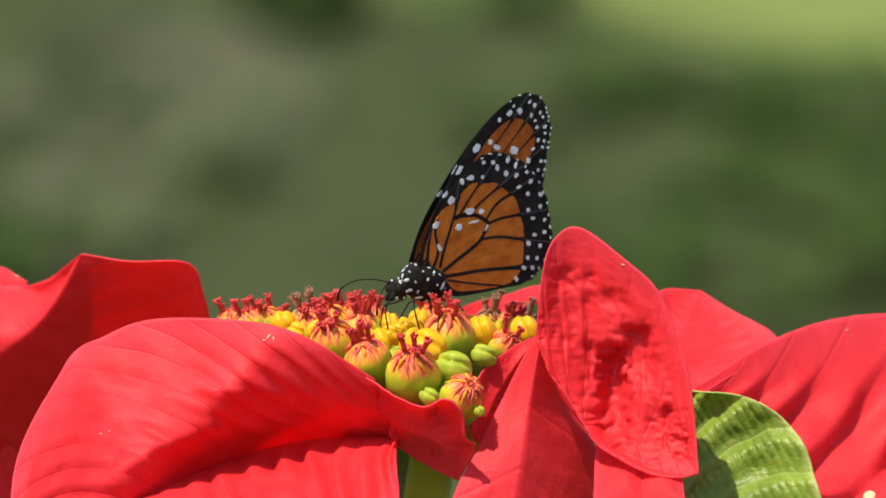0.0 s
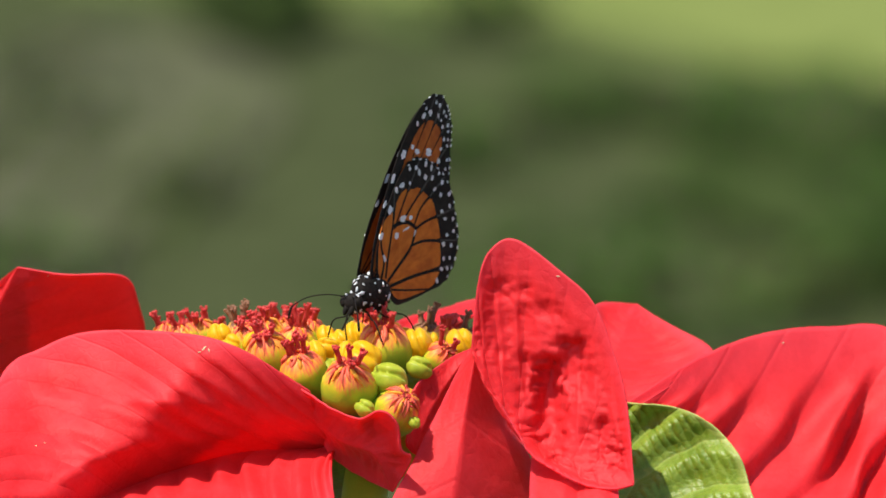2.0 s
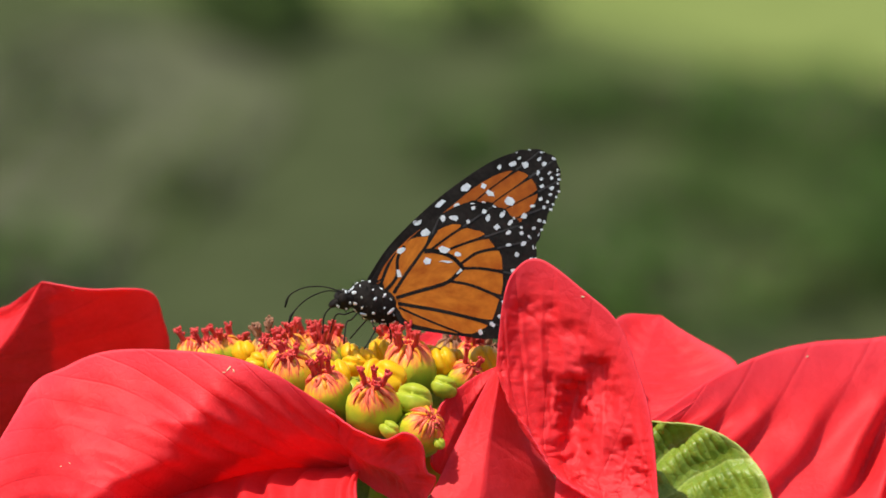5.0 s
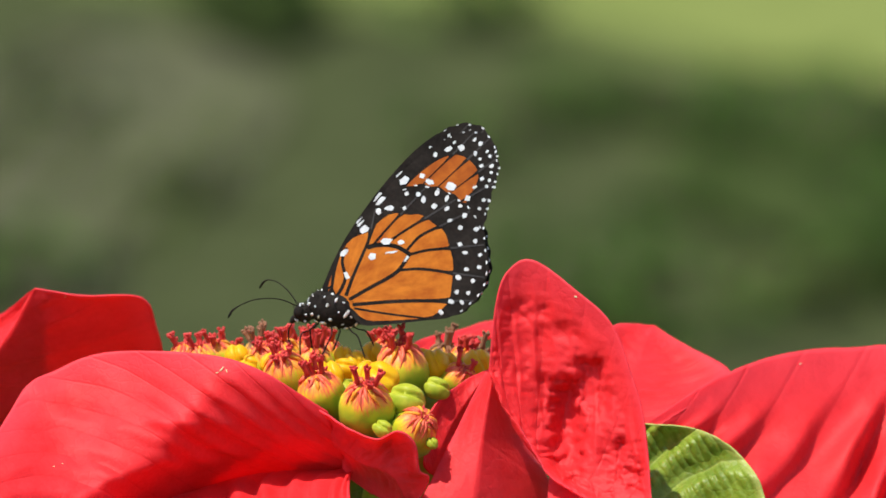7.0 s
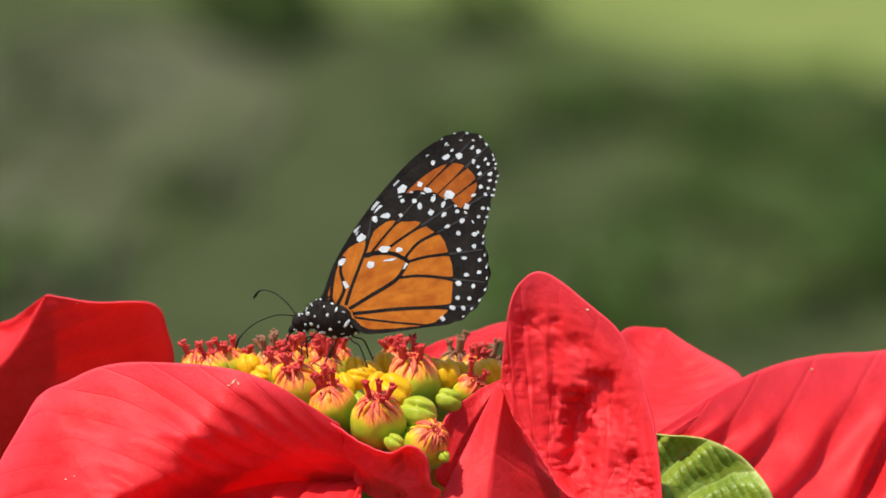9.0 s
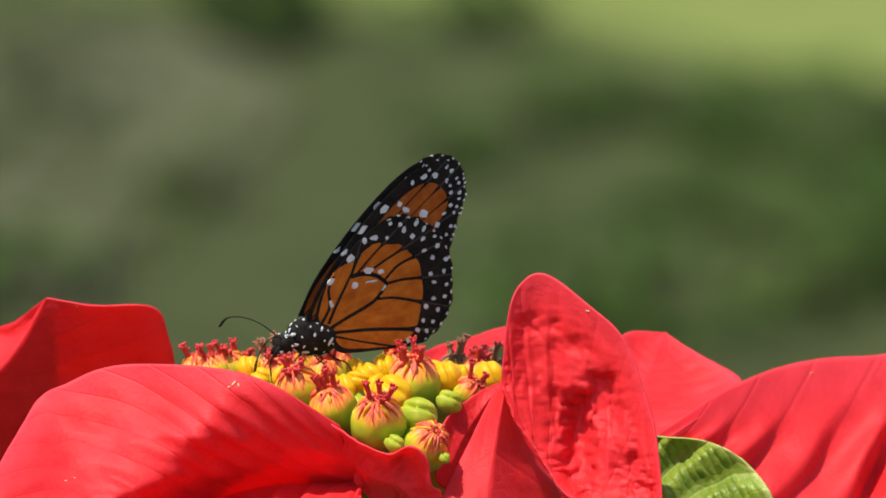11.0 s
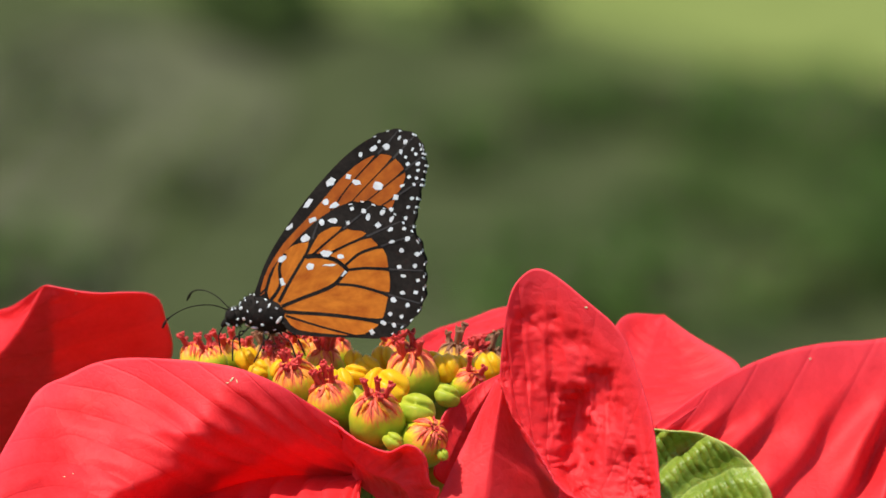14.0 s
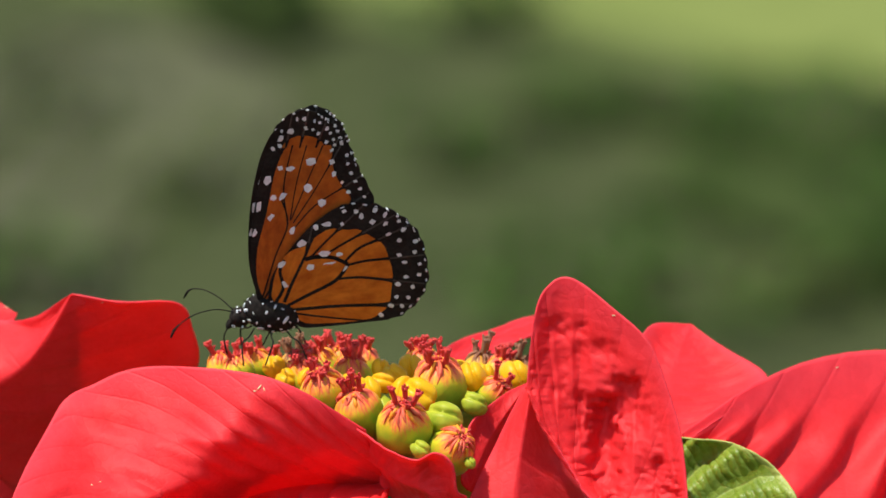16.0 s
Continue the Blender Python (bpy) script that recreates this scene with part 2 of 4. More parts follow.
def ball(bm, m, sx, sy, sz, rings=8, sides=10, mat=0):
    made = bmesh.ops.create_uvsphere(bm, u_segments=sides, v_segments=rings, radius=1.0, matrix=m @ Matrix.Diagonal((sx, sy, sz, 1)))
    for v in made["verts"]:
        for f in v.link_faces:
            f.material_index = mat


# ---- the poinsettia ----
flower = tagged(new("poinsettia_flower"), "open red poinsettia flower head with yellow and green buds", "flower")
flower.location = FLOWER


skins = []


def ease(k):
    k = min(1.0, max(0.0, k))
    return k * k * (3 - 2 * k)


def bract(name, one, mid, other, material, bulge=(0.12, 0.12), veins=11, depth=0.35, wave=0.35, seed=0, label="", n=84, m=22, thick=0.35, pucker=0.12, slant=1.1, steep=0.3, hollows=(), crumple=None, uneven=0.0, pillows=None, skew=1.0, tail=None, fold=None):
    """A bract or leaf drawn over its two margins and its midrib, with side veins as ridges."""
    a, c, b = (spline(x, n) for x in (one, mid, other))
    grid, lines = [], []
    for i in range(n):
        s = i / (n - 1)
        row = []
        lines.append([])
        for j in range(-m, m + 1):
            q = abs(j) / m
            edge = a[i] if j < 0 else b[i]
            p = c[i].lerp(edge, q)
            span = edge - c[i]
            along = (c[min(i + 1, n - 1)] - c[max(i - 1, 0)]).normalized()
            up = along.cross(span) if j < 0 else span.cross(along)
            up = up.normalized() if up.length > 1e-6 else Vector((0, 1, 0))
            side = bulge[0] if j < 0 else bulge[1]
            p = p + up * (math.sin(math.pi * q ** skew) * side * span.length)
            fade = min(1, span.length / 8) * min(1, q * 4)
            phase = (s * veins - q * slant) * 2 * math.pi
            turn = (s * veins - q * slant + 0.15 * noise.noise(Vector((s * 9, q * 4, seed + 2.0)))) % 1.0
            ridge = turn / (1 - steep) if turn < 1 - steep else (1 - turn) / steep
            ridge = ridge * ridge * (3 - 2 * ridge)
            patchy = 1 + uneven * 2 * noise.noise(Vector((s * 6, q * 3.5, seed + 6.0)))
            calm = 1.15 - q
            if tail:
                # the side veins die out before the margin
                k = min(1.0, max(0.0, (tail[1] - q) / (tail[1] - tail[0])))
                calm *= k * k * (3 - 2 * k)
            p = p + up * (depth * (1.8 if fold and j > 0 else 1) * patchy * fade * (ridge - 0.5) * calm)
            lump = noise.noise(Vector((s * 5 + seed * 7.1, q * 2 + (3 if j < 0 else 9), seed)))
            p = p + up * (wave * fade * lump * (0.3 + q))
            fine = noise.noise(Vector((s * 22 + seed, q * 9 + (3 if j < 0 else 9), seed + 4)))
            p = p + up * (pucker * fade * fine)
            if fold and j < 0:
                # a crest runs slanting over the blade, which falls away steeply behind it
                u0, v0, u1, v1, high, left, right = fold
                cx, cy = (v1 - v0), -(u1 - u0)
                off = ((p.x - u0) * cx + (p.y - v0) * cy) / math.hypot(cx, cy) + 0.5 * math.sin(phase) + 0.8 * lump
                soft = math.sqrt(off * off + 6.0) - math.sqrt(6.0)
                p = p - Vector((0, 0, high * math.exp(-soft / (left if off < 0 else right)) * min(1, q * 4.5) * min(1, (1 - q) * 2.0) * ease((p.x - u0 + 15) / 17)))
            if hollows:
                # sunken panels between upright veins, each with a lip above it, and fine cross wrinkles
                wob = 1.5 * noise.noise(Vector((p.x * 0.4, p.y * 0.55, seed + 1.5))) + 0.5 * noise.noise(Vector((p.x * 0.6, p.y * 2.2, seed + 2.5)))
                hu, hv, sunk = p.x + 0.5 * wob + 0.8 * noise.noise(Vector((p.x * 0.3, p.y * 1.3, seed + 5.5))), p.y + wob, 0.0
                for u0, u1, v1, v0, deep in hollows:
                    across = 1 / (1 + math.exp((u0 - hu) / 0.75)) / (1 + math.exp((hu - u1) / 0.35))
                    lip = min(1.0, max(0.0, (v1 + 0.9 - hv) / 3.0))
                    foot = min(1.0, max(0.0, (hv - v0) / (0.38 * (v1 - v0) + 1.0)))
                    sunk = max(sunk, deep * across * lip * lip * (3 - 2 * lip) * foot * foot * (3 - 2 * foot))
                wrinkle = noise.noise(Vector((p.x * 0.35, p.y * 1.1, seed + 9.0))) + 0.25 * noise.noise(Vector((p.x * 0.5, p.y * 2.2, seed + 11.0)))
                column = abs(math.sin((p.x - 24.8 + 0.05 * (p.y + 10) + 1.1 * noise.noise(Vector((p.x * 0.25, p.y * 0.12, seed + 3.0)))) / 3.3 * math.pi)) ** 0.7
                p = p + Vector((0, 0, sunk + fade * (0.40 * wrinkle * column + 0.5 * (column - 0.5)) * max(0.0, 1 - q ** 4)))
            if crumple:
                a1, fx, fy = crumple
                r1 = 1 - 2 * abs(noise.noise(Vector((p.x * fx, p.y * fy, seed + 0.5))))
                r2 = noise.noise(Vector((p.x * fx * 2.2, p.y * fy * 4.5, seed + 8.5)))
                p = p + up * (a1 * fade * (1 - q ** 3) * ((r1 - 0.5) * 0.8 + r2 * 0.4))
            mark = s * veins - q * slant
            if pillows:
                # swollen bands between curved side veins, pinched across into cells
                u0, v0, arch, pitch, high = pillows
                phase = (v0 - p.y - arch * ((u0 - p.x) / 16) ** 2) / pitch + 0.12 * noise.noise(Vector((p.x * 0.25, p.y * 0.25, seed)))
                f = phase % 1.0
                fall, rise = min(1.0, f / 0.65), max(0.0, (f - 0.72) / 0.28)
                swell = 1 - fall * fall * (3 - 2 * fall) + rise * rise * (3 - 2 * rise)
                cell = abs(math.sin((p.x * 0.86 + p.y * 0.5 + 0.5 * noise.noise(Vector((p.x * 0.5, p.y * 0.5, 3.0)))) / 1.5 * math.pi)) ** 0.5
                p = p - Vector((0, 0, fade * (high * swell + 0.42 * cell * (0.35 + swell))))
                mark = phase + 0.28
            lines[-1].append((mark, q))
            row.append(p)
        grid.append(row)
    bm = bmesh.new()
    vs = [[bm.verts.new(at(*p)) for p in row] for row in grid]
    uv = bm.loops.layers.uv.new("veins")
    for i in range(n - 1):
        for k in range(2 * m):
            corners = ((i, k), (i, k + 1), (i + 1, k + 1), (i + 1, k))
            f = bm.faces.new([vs[a][b] for a, b in corners])
            for loop, (a, b) in zip(f.loops, corners):
                loop[uv].uv = lines[a][b]
    bmesh.ops.remove_doubles(bm, verts=bm.verts, dist=1e-6)
    skins.append(BVHTree.FromBMesh(bm))
    ob = part(name, bm, material, flower, label)
    so = ob.modifiers.new("thickness", "SOLIDIFY")
    so.thickness, so.offset = thick * MM, 0
    return ob


bract("bract", [(-11.9, -23.1, -20), (-22.4, -16.4, -21), (-30.4, -13.4, -19), (-40.4, -12.3, -14), (-49.4, -12.3, -9), (-55.2, -13.4, -7.5), (-60.2, -15.7, -7), (-64.3, -17.6, -8.5), (-67.6, -22.0, -12), (-75.4, -37.9, -32), (-76.4, -59.9, -52)],
      [(-7, -33.4, -8), (-22.4, -33.7, -3), (-33.4, -36.2, -2), (-44.4, -40.1, -9), (-58.4, -47.1, -28), (-76.4, -59.9, -50)],
      [(-8.2, -35.9, -18), (-8.2, -48.9, -38), (-18.4, -60.9, -58), (-40.4, -64.9, -66), (-58.4, -64.9, -66), (-76.4, -59.9, -52)], RED, seed=1, veins=13, depth=0.8, bulge=(0.10, 0.08), skew=0.9, n=150, m=50,
      uneven=0.7, slant=4.1, fold=(-50, -44, -33, -18, 12, 16, 9))
bract("bract", [(-96.4, -26.9, 6), (-97.4, -16.9, 8), (-98.4, -7.9, 30), (-90.4, -5.4, 42), (-78.4, -6.7, 43), (-71.4, -5.9, 36), (-63.9, -0.9, 21)],
      [(-86.4, -25.9, 33), (-77.4, -18.2, 31), (-71.6, -13.4, 28.5), (-67.2, -7.0, 25), (-63.9, -0.9, 21)],
      [(-74.4, -36.9, 46), (-54.4, -25.9, 42), (-42.2, -15.9, 37), (-42.6, -6.9, 26), (-45.4, -2.5, 20), (-55.4, -2.2, 19), (-63.9, -0.9, 21)], RED, seed=2, depth=0.3, veins=6, n=100, m=30, bulge=(0.12, 0.02))
bract("bract", [(-88.4, -11.9, 40), (-84.4, -2.9, 50), (-78.4, -3.4, 54), (-73.6, -5.9, 52)], [(-88.4, -13.9, 38), (-82.4, -9.9, 44), (-78.4, -7.9, 48), (-73.6, -5.9, 52)],
      [(-86.4, -15.9, 36), (-78.4, -11.9, 42), (-75.4, -8.9, 46), (-73.6, -5.9, 52)], RED, seed=3)
bract("bract", [(-67.4, -19.9, 48), (-75.4, -23.9, 49), (-86.4, -27.9, 50), (-98.4, -36.9, 54), (-90.4, -58.9, 62)], [(-63.4, -22.9, 49), (-72.4, -28.9, 52), (-80.4, -38.9, 55), (-90.4, -58.9, 62)],
      [(-60.4, -28.9, 52), (-64.4, -38.9, 55), (-74.4, -55.9, 60), (-90.4, -58.9, 62)], RED, seed=4)
bract("bract", [(16.6, -16.3, -19), (17.8, -3.9, -19), (20.1, 2.1, -18), (24.6, 3.8, -18), (32.6, -2.0, -21), (38.2, -7.3, -23), (41.6, -15.7, -25), (44.3, -24.9, -27), (45.4, -39.7, -31)],
      [(17.1, -16.7, -20), (21.6, -23.1, -20), (27.6, -30.1, -21), (35.6, -35.9, -25), (45.4, -39.7, -31)],
      [(22.4, -25.9, -23), (26.6, -33.5, -25), (30.6, -36.7, -27), (36.6, -39.7, -29), (41.6, -40.5, -31), (45.4, -39.7, -31)], RED, seed=5, veins=9, depth=-0.3, pucker=0.15, n=190, m=66, bulge=(0.06, 0.1), slant=0.2, wave=0.5,
      hollows=((32.6, 36.6, -13.6, -25.5, 3.0), (27.9, 32.8, -17.0, -36.5, 5.3), (24.9, 27.2, -16.0, -29.0, 1.5), (20.1, 23.6, -3.4, -7.5, 1.1), (24.7, 27.3, -3.4, -6.8, 0.9), (28.5, 32.0, -6.6, -11.8, 0.8),
               (24.7, 27.4, -7.7, -12.5, 0.6), (20.4, 23.9, -15.0, -18.0, 0.6), (36.1, 38.3, -17.0, -25.0, 1.6), (37.8, 40.4, -28.0, -39.0, 2.0), (41.0, 43.6, -31.5, -39.5, 2.0), (30.2, 32.8, -33.5, -38.0, 1.2)))
# a paler bract under its foot
bract("bract", [(27.8, -28.4, -8), (27, -40.9, -26), (27.6, -50.9, -42), (34.6, -63.9, -58)], [(34.6, -29.9, -10), (35.6, -41.9, -29), (35.6, -51.9, -45), (34.6, -63.9, -58)],
      [(41.2, -31.9, -12), (42.8, -41.9, -31), (42.8, -51.9, -46), (34.6, -63.9, -58)], RED, seed=15, veins=5, depth=0.5, slant=0.4)
bract("bract", [(16.1, -15.9, -14), (11.6, -24.9, -17), (6.6, -34.9, -22), (1.6, -45.9, -27), (4.6, -57.9, -31), (9.6, -60.9, -32)],
      [(17.3, -16.5, -19), (15.6, -25.9, -21), (14.3, -35.9, -24), (12.1, -50.9, -28), (9.6, -60.9, -32)],
      [(17.6, -17.1, -18), (22.6, -27.9, -11), (27.2, -35.9, -9), (27.6, -45.9, -12), (22.6, -56.9, -20), (9.6, -60.9, -32)], RED, seed=6, bulge=(0.03, 0.03), depth=0.12, veins=4, slant=0.5)
bract("bract", [(5.1, -31.9, -18), (6.4, -22.9, -14), (11.6, -17.9, -10), (17.6, -14.9, -6)], [(6.1, -33.9, -16), (9.6, -25.9, -12), (14.6, -18.4, -10), (17.6, -14.9, -6)],
      [(8.6, -34.9, -14), (13.6, -26.9, -8), (16.6, -19.9, -6), (17.6, -14.9, -6)], RED, seed=7)
bract("bract", [(-13.4, -22.7, -22), (-8.4, -25.9, -27), (-3.4, -28.1, -29), (0.6, -26.5, -31), (3.5, -28.7, -31), (4.4, -33.4, -29), (6.1, -34.9, -28), (2.8, -40.9, -22)],
      [(-11.4, -27.9, -17), (-6.4, -31.9, -20), (-0.4, -34.4, -24), (2.8, -40.9, -22)],
      [(-9.4, -32.9, -13), (-6.4, -35.9, -13), (-1.4, -38.9, -16), (2.8, -40.9, -22)], RED, seed=8, n=60, m=24, crumple=(0.5, 0.5, 0.2))
bract("bract", [(33.6, -25.9, 12), (34.6, -15.9, 20), (38.1, -7.7, 38), (45.6, -7.4, 44)], [(36.6, -27.9, 10), (40.6, -19.9, 20), (43.6, -11.9, 34), (45.6, -7.4, 44)],
      [(45.6, -25.9, 8), (54.6, -19.9, 16), (59.1, -15.6, 24), (51.6, -11.2, 34), (45.6, -7.4, 44)], RED, seed=9)
bract("bract", [(44.1, -25.1, 8), (51.6, -19.9, 14), (59.1, -15.6, 20), (67.6, -12.7, 26), (79.6, -11.5, 32), (91.6, -12.5, 34), (106.6, -27.9, 22)],
      [(44.8, -29.4, 6), (54.6, -40.9, -4), (69.6, -51.9, -12), (87.6, -51.9, -8), (106.6, -27.9, 22)],
      [(45.2, -31.9, 4), (51.6, -47.9, -10), (64.6, -62.9, -20), (87.6, -63.9, -16), (106.6, -27.9, 22)], RED, seed=10, veins=7, depth=-5.6, pucker=0.2, slant=3.2, steep=0.16, n=150, m=60, uneven=0.9, tail=(0.62, 0.95))
bract("bract", [(-0.9, -12.9, 22), (4.6, -9.9, 36), (11.6, -8.1, 46), (17.6, -6.5, 52), (29.6, -5.9, 52)], [(-0.4, -15.9, 20), (6.6, -11.4, 34), (17.6, -7.4, 46), (29.6, -5.9, 52)],
      [(1.6, -16.9, 18), (8.6, -12.9, 28), (16.6, -9.4, 38), (29.6, -5.9, 52)], RED, seed=11)
bract("leaf", [(41.6, -24.9, -6), (53.6, -26.1, -8), (61.6, -31.2, -12), (65.6, -38.9, -17), (65.6, -50.9, -24), (41.6, -60.9, -34)],
      [(39.6, -23.9, -4), (40.6, -33.9, -8), (41.6, -45.9, -16), (41.6, -60.9, -32)],
      [(37.6, -24.9, -3), (38.1, -35.9, -6), (38.6, -48.9, -14), (41.6, -60.9, -32)], LEAF, seed=12, veins=6, depth=0.0, wave=0.2, n=170, m=70, pillows=(62, -26, 8, 7.8, 1.3), label="puckered bright green leaf with a pale margin")
bract("leaf", [(-8.4, -33.9, 14), (-9.4, -38.9, 12), (-8.4, -45.9, 6), (-6.4, -51.9, 2)], [(-5.4, -33.9, 16), (-5.9, -39.9, 16), (-6.2, -45.9, 10), (-6.4, -51.9, 2)], [(-2.4, -34.4, 16), (-1.4, -39.9, 16), (-3.4, -46.9, 10), (-6.4, -51.9, 2)], LEAF, seed=13, n=30, m=8, label="small green leaf in the shade")


def fleck(u, v, a, b, turn, name, material, label):
    """A small thing that lies on the nearest bract in front."""
    start, best = at(u, v, -200), None
    for skin in skins:
        hit = skin.ray_cast(start, at(u, v, 200) - start)
        if hit[0] is not None and (best is None or hit[3] < best[3]):
            best = hit
    if best is None:
        return
    n = best[1] if best[1].dot(SIGHT) < 0 else -best[1]
    bm = bmesh.new()
    ball(bm, Matrix.Translation(best[0] + n * 0.0003) @ n.to_track_quat("Z", "Y").to_matrix().to_4x4() @ pose(0, 0, 0, 0, 0, turn), a * MM, b * MM, 0.35 * min(a, b) * MM, 6, 9)
    part(name, bm, material, flower, label)


for u, v, a, b, turn in [(*p, *q) for p, q in zip([(75.6, -43.9), (-30.6, -15.6), (-31.4, -16.2), (-29.8, -15.9), (-60.4, -32.9), (-58.9, -32.4), (-58.4, -2.2), (-53.4, -2), (71.4, -14.4), (32.1, -2.7), (-75.4, -4.9), (-73.9, -5.6)],
                                               [(1.2, 1.75, 10), (.6, .16, 60), (.3, .12, 10), (.4, .12, 110), (.2, .12, 0), (.15, .12, 0), (.25, .12, 0), (.2, .12, 0), (.3, .12, 30), (.35, .15, 0), (.3, .12, 0), (.25, .12, 0)])]:
    fleck(u, v, a, b, turn, "pale_seed" if a > 1 else "speck", CREAM, "pale cream seed husk" if a > 1 else "white speck of dust")

# stem down to the soil
bm = bmesh.new()
base = -FLOWER
way = [at(*p) for p in [(-0.6, -29.9, 0), (-1.4, -34.9, -4), (-3.9, -41.9, -8), (-4.9, -51.9, -4)]] + [Vector((0.0, 0.01, -0.3)), Vector((0.0, 0.02, -0.7)), Vector((0.0, 0.02, -1.06))]
tube(bm, spline(way, 30), [0.0042] * 10 + [0.005] * 20, 12)
part("stem", bm, STEM, flower)


def flower_cup(u, v, w, r, forward, sideways, count, seed, dead=False, tall=1.0):
    """One small flower: a green urn streaked red at its mouth, with a torn fringe and thick red stamens."""
    rng = random.Random(seed)
    bm = bmesh.new()
    prof = [(0.0, -1.5), (0.55, -1.38), (0.85, -1.0), (1.0, -0.5), (1.02, 0.0), (0.94, 0.42), (0.78, 0.76), (0.56, 0.98), (0.3, 1.08), (0.0, 1.08)]
    sides, last = 20, None
    for pr, pz in prof:
        ring = []
        for k in range(sides):
            a = 2 * math.pi * k / sides
            grow = 1 + 0.04 * math.cos(5 * a + seed) * pr + 0.12 * noise.noise(Vector((math.cos(a) * 1.3, math.sin(a) * 1.3, pz * 1.1 + seed * 3.7)))
            ring.append(bm.verts.new(Vector((pr * r * 1.06 * math.cos(a), pr * r * 1.06 * math.sin(a), pz * r * 0.95)) * MM * grow))
        if last:
            for k in range(sides):
                bm.faces.new((last[k], last[(k + 1) % sides], ring[(k + 1) % sides], ring[k]))
        last = ring
    bmesh.ops.remove_doubles(bm, verts=bm.verts, dist=1e-6)
    cup = part("flower_bud", bm, DEADCUP if dead else CUP, flower)
    cup.matrix_basis = Matrix.Translation(at(u, v, w)) @ pose(0, 0, 0, forward + rng.uniform(-4, 4), sideways + rng.uniform(-4, 4), 0) @ pose(0, 0, 0, 0, 0, rng.uniform(0, 360))
    bm = bmesh.new()
    for k in range(count):
        # a thick red column that opens at its tip into a ring of anthers
        a, lean = 2.4 * k + rng.uniform(-0.5, 0.5), rng.uniform(0.05, 0.5)
        p0 = Vector((math.cos(a) * 0.3, math.sin(a) * 0.3, 0.85)) * r
        tip = p0 + Vector((math.cos(a) * lean * 3, math.sin(a) * lean * 3, rng.uniform(2.2, 4.0) * tall))
        bend = p0.lerp(tip, 0.55) + Vector((rng.uniform(-.2, .2), rng.uniform(-.2, .2), 0))
        wide = rng.uniform(0.85, 1.15) * MM
        tube(bm, [p0 * MM, bend * MM, p0.lerp(tip, 0.85) * MM, tip * MM], [0.60 * wide, 0.46 * wide, 0.50 * wide, 0.66 * wide], 8)
        for e in range(5):
            b = 2 * math.pi * e / 5 + rng.uniform(-0.4, 0.4)
            ball(bm, Matrix.Translation((tip + Vector((math.cos(b) * 0.52, math.sin(b) * 0.52, rng.uniform(-.1, .35)))) * MM), rng.uniform(0.22, 0.36) * MM, rng.uniform(0.22, 0.36) * MM, rng.uniform(0.25, 0.42) * MM, 5, 6)
    # short bristles round the mouth
    for k in range(22):
        a = rng.uniform(0, 6.28)
        d = rng.uniform(0.05, 0.45)
        p0 = Vector((math.cos(a) * d, math.sin(a) * d, 1.0)) * r
        tip = p0 + Vector((math.cos(a) * rng.uniform(0.2, 0.9), math.sin(a) * rng.uniform(0.2, 0.9), rng.uniform(0.3, 1.0)))
        tube(bm, [p0 * MM, tip * MM], [0.30 * MM, 0.16 * MM], 4)
    part("stamen_tuft", bm, BROWN if dead else STAMEN, cup, "tuft of withered brown stamens" if dead else "tuft of red stamens")
    lobes, rims = bmesh.new(), bmesh.new()
    for k in range(17):
        # fleshy folds of the mouth that run down over the shoulder of the cup
        a = 2 * math.pi * k / 17 + rng.uniform(-0.12, 0.12)
        fall = rng.uniform(0.0, 1.0)
        line = [(0.22, 1.12), (0.56, 1.0), (0.81 - 0.06 * fall, 0.77 + 0.05 * fall), (0.99 - 0.15 * fall, 0.44 + 0.28 * fall)]
        turn = rng.uniform(-0.16, 0.16)
        tube(rims if k % 3 == 1 else lobes, spline([Vector((math.cos(a + turn * q) * x, math.sin(a + turn * q) * x, z)) * r * MM for q, (x, z) in enumerate(line)], 9),
             [r * 0.25 * q * MM for q in (0.22, 0.30, 0.34, rng.uniform(0.26, 0.46), rng.uniform(0.20, 0.44), rng.uniform(0.14, 0.36), 0.18, 0.10, 0.03)], 6)
    part("fringe", lobes, BROWN if dead else FRINGE, cup, "withered fringe" if dead else "fleshy coral red fringe")
    if rims.verts and not dead:
        part("fold", rims, FOLD, cup, "orange yellow fold")
    else:
        rims.free()
    return cup


def nectar_gland(u, v, w, r, wide, turn, green, seed):
    """A fat two-lipped gland, cleft along its top."""
    rng = random.Random(seed)
    bm = bmesh.new()
    bmesh.ops.create_uvsphere(bm, u_segments=36, v_segments=20, radius=1.0)
    for p in bm.verts:
        n = p.co.copy()
        cleft = math.exp(-((n.x - 0.22 * n.y * n.y) / 0.17) ** 2) * min(1.0, max(0.0, n.z + 0.35)) * 0.34
        swell = 1 - cleft + 0.09 * noise.noise(n * 1.4 + Vector((seed, 0, 0)))
        p.co = Vector((n.x * r * wide * 0.95, n.y * r * 1.12, n.z * r * 0.84)) * swell * MM
    facing = Vector((rng.uniform(-0.3, 0.3), -0.75, 0.75)).normalized().to_track_quat("Z", "Y").to_matrix().to_4x4()
    ob = part("nectar_gland", bm, BUD if green else YELLOW, flower, "green two-lipped nectar gland" if green else "yellow two-lipped nectar gland")
    ob.matrix_basis = Matrix.Translation(at(u, v, w)) @ facing @ pose(0, 0, 0, 0, 0, turn)


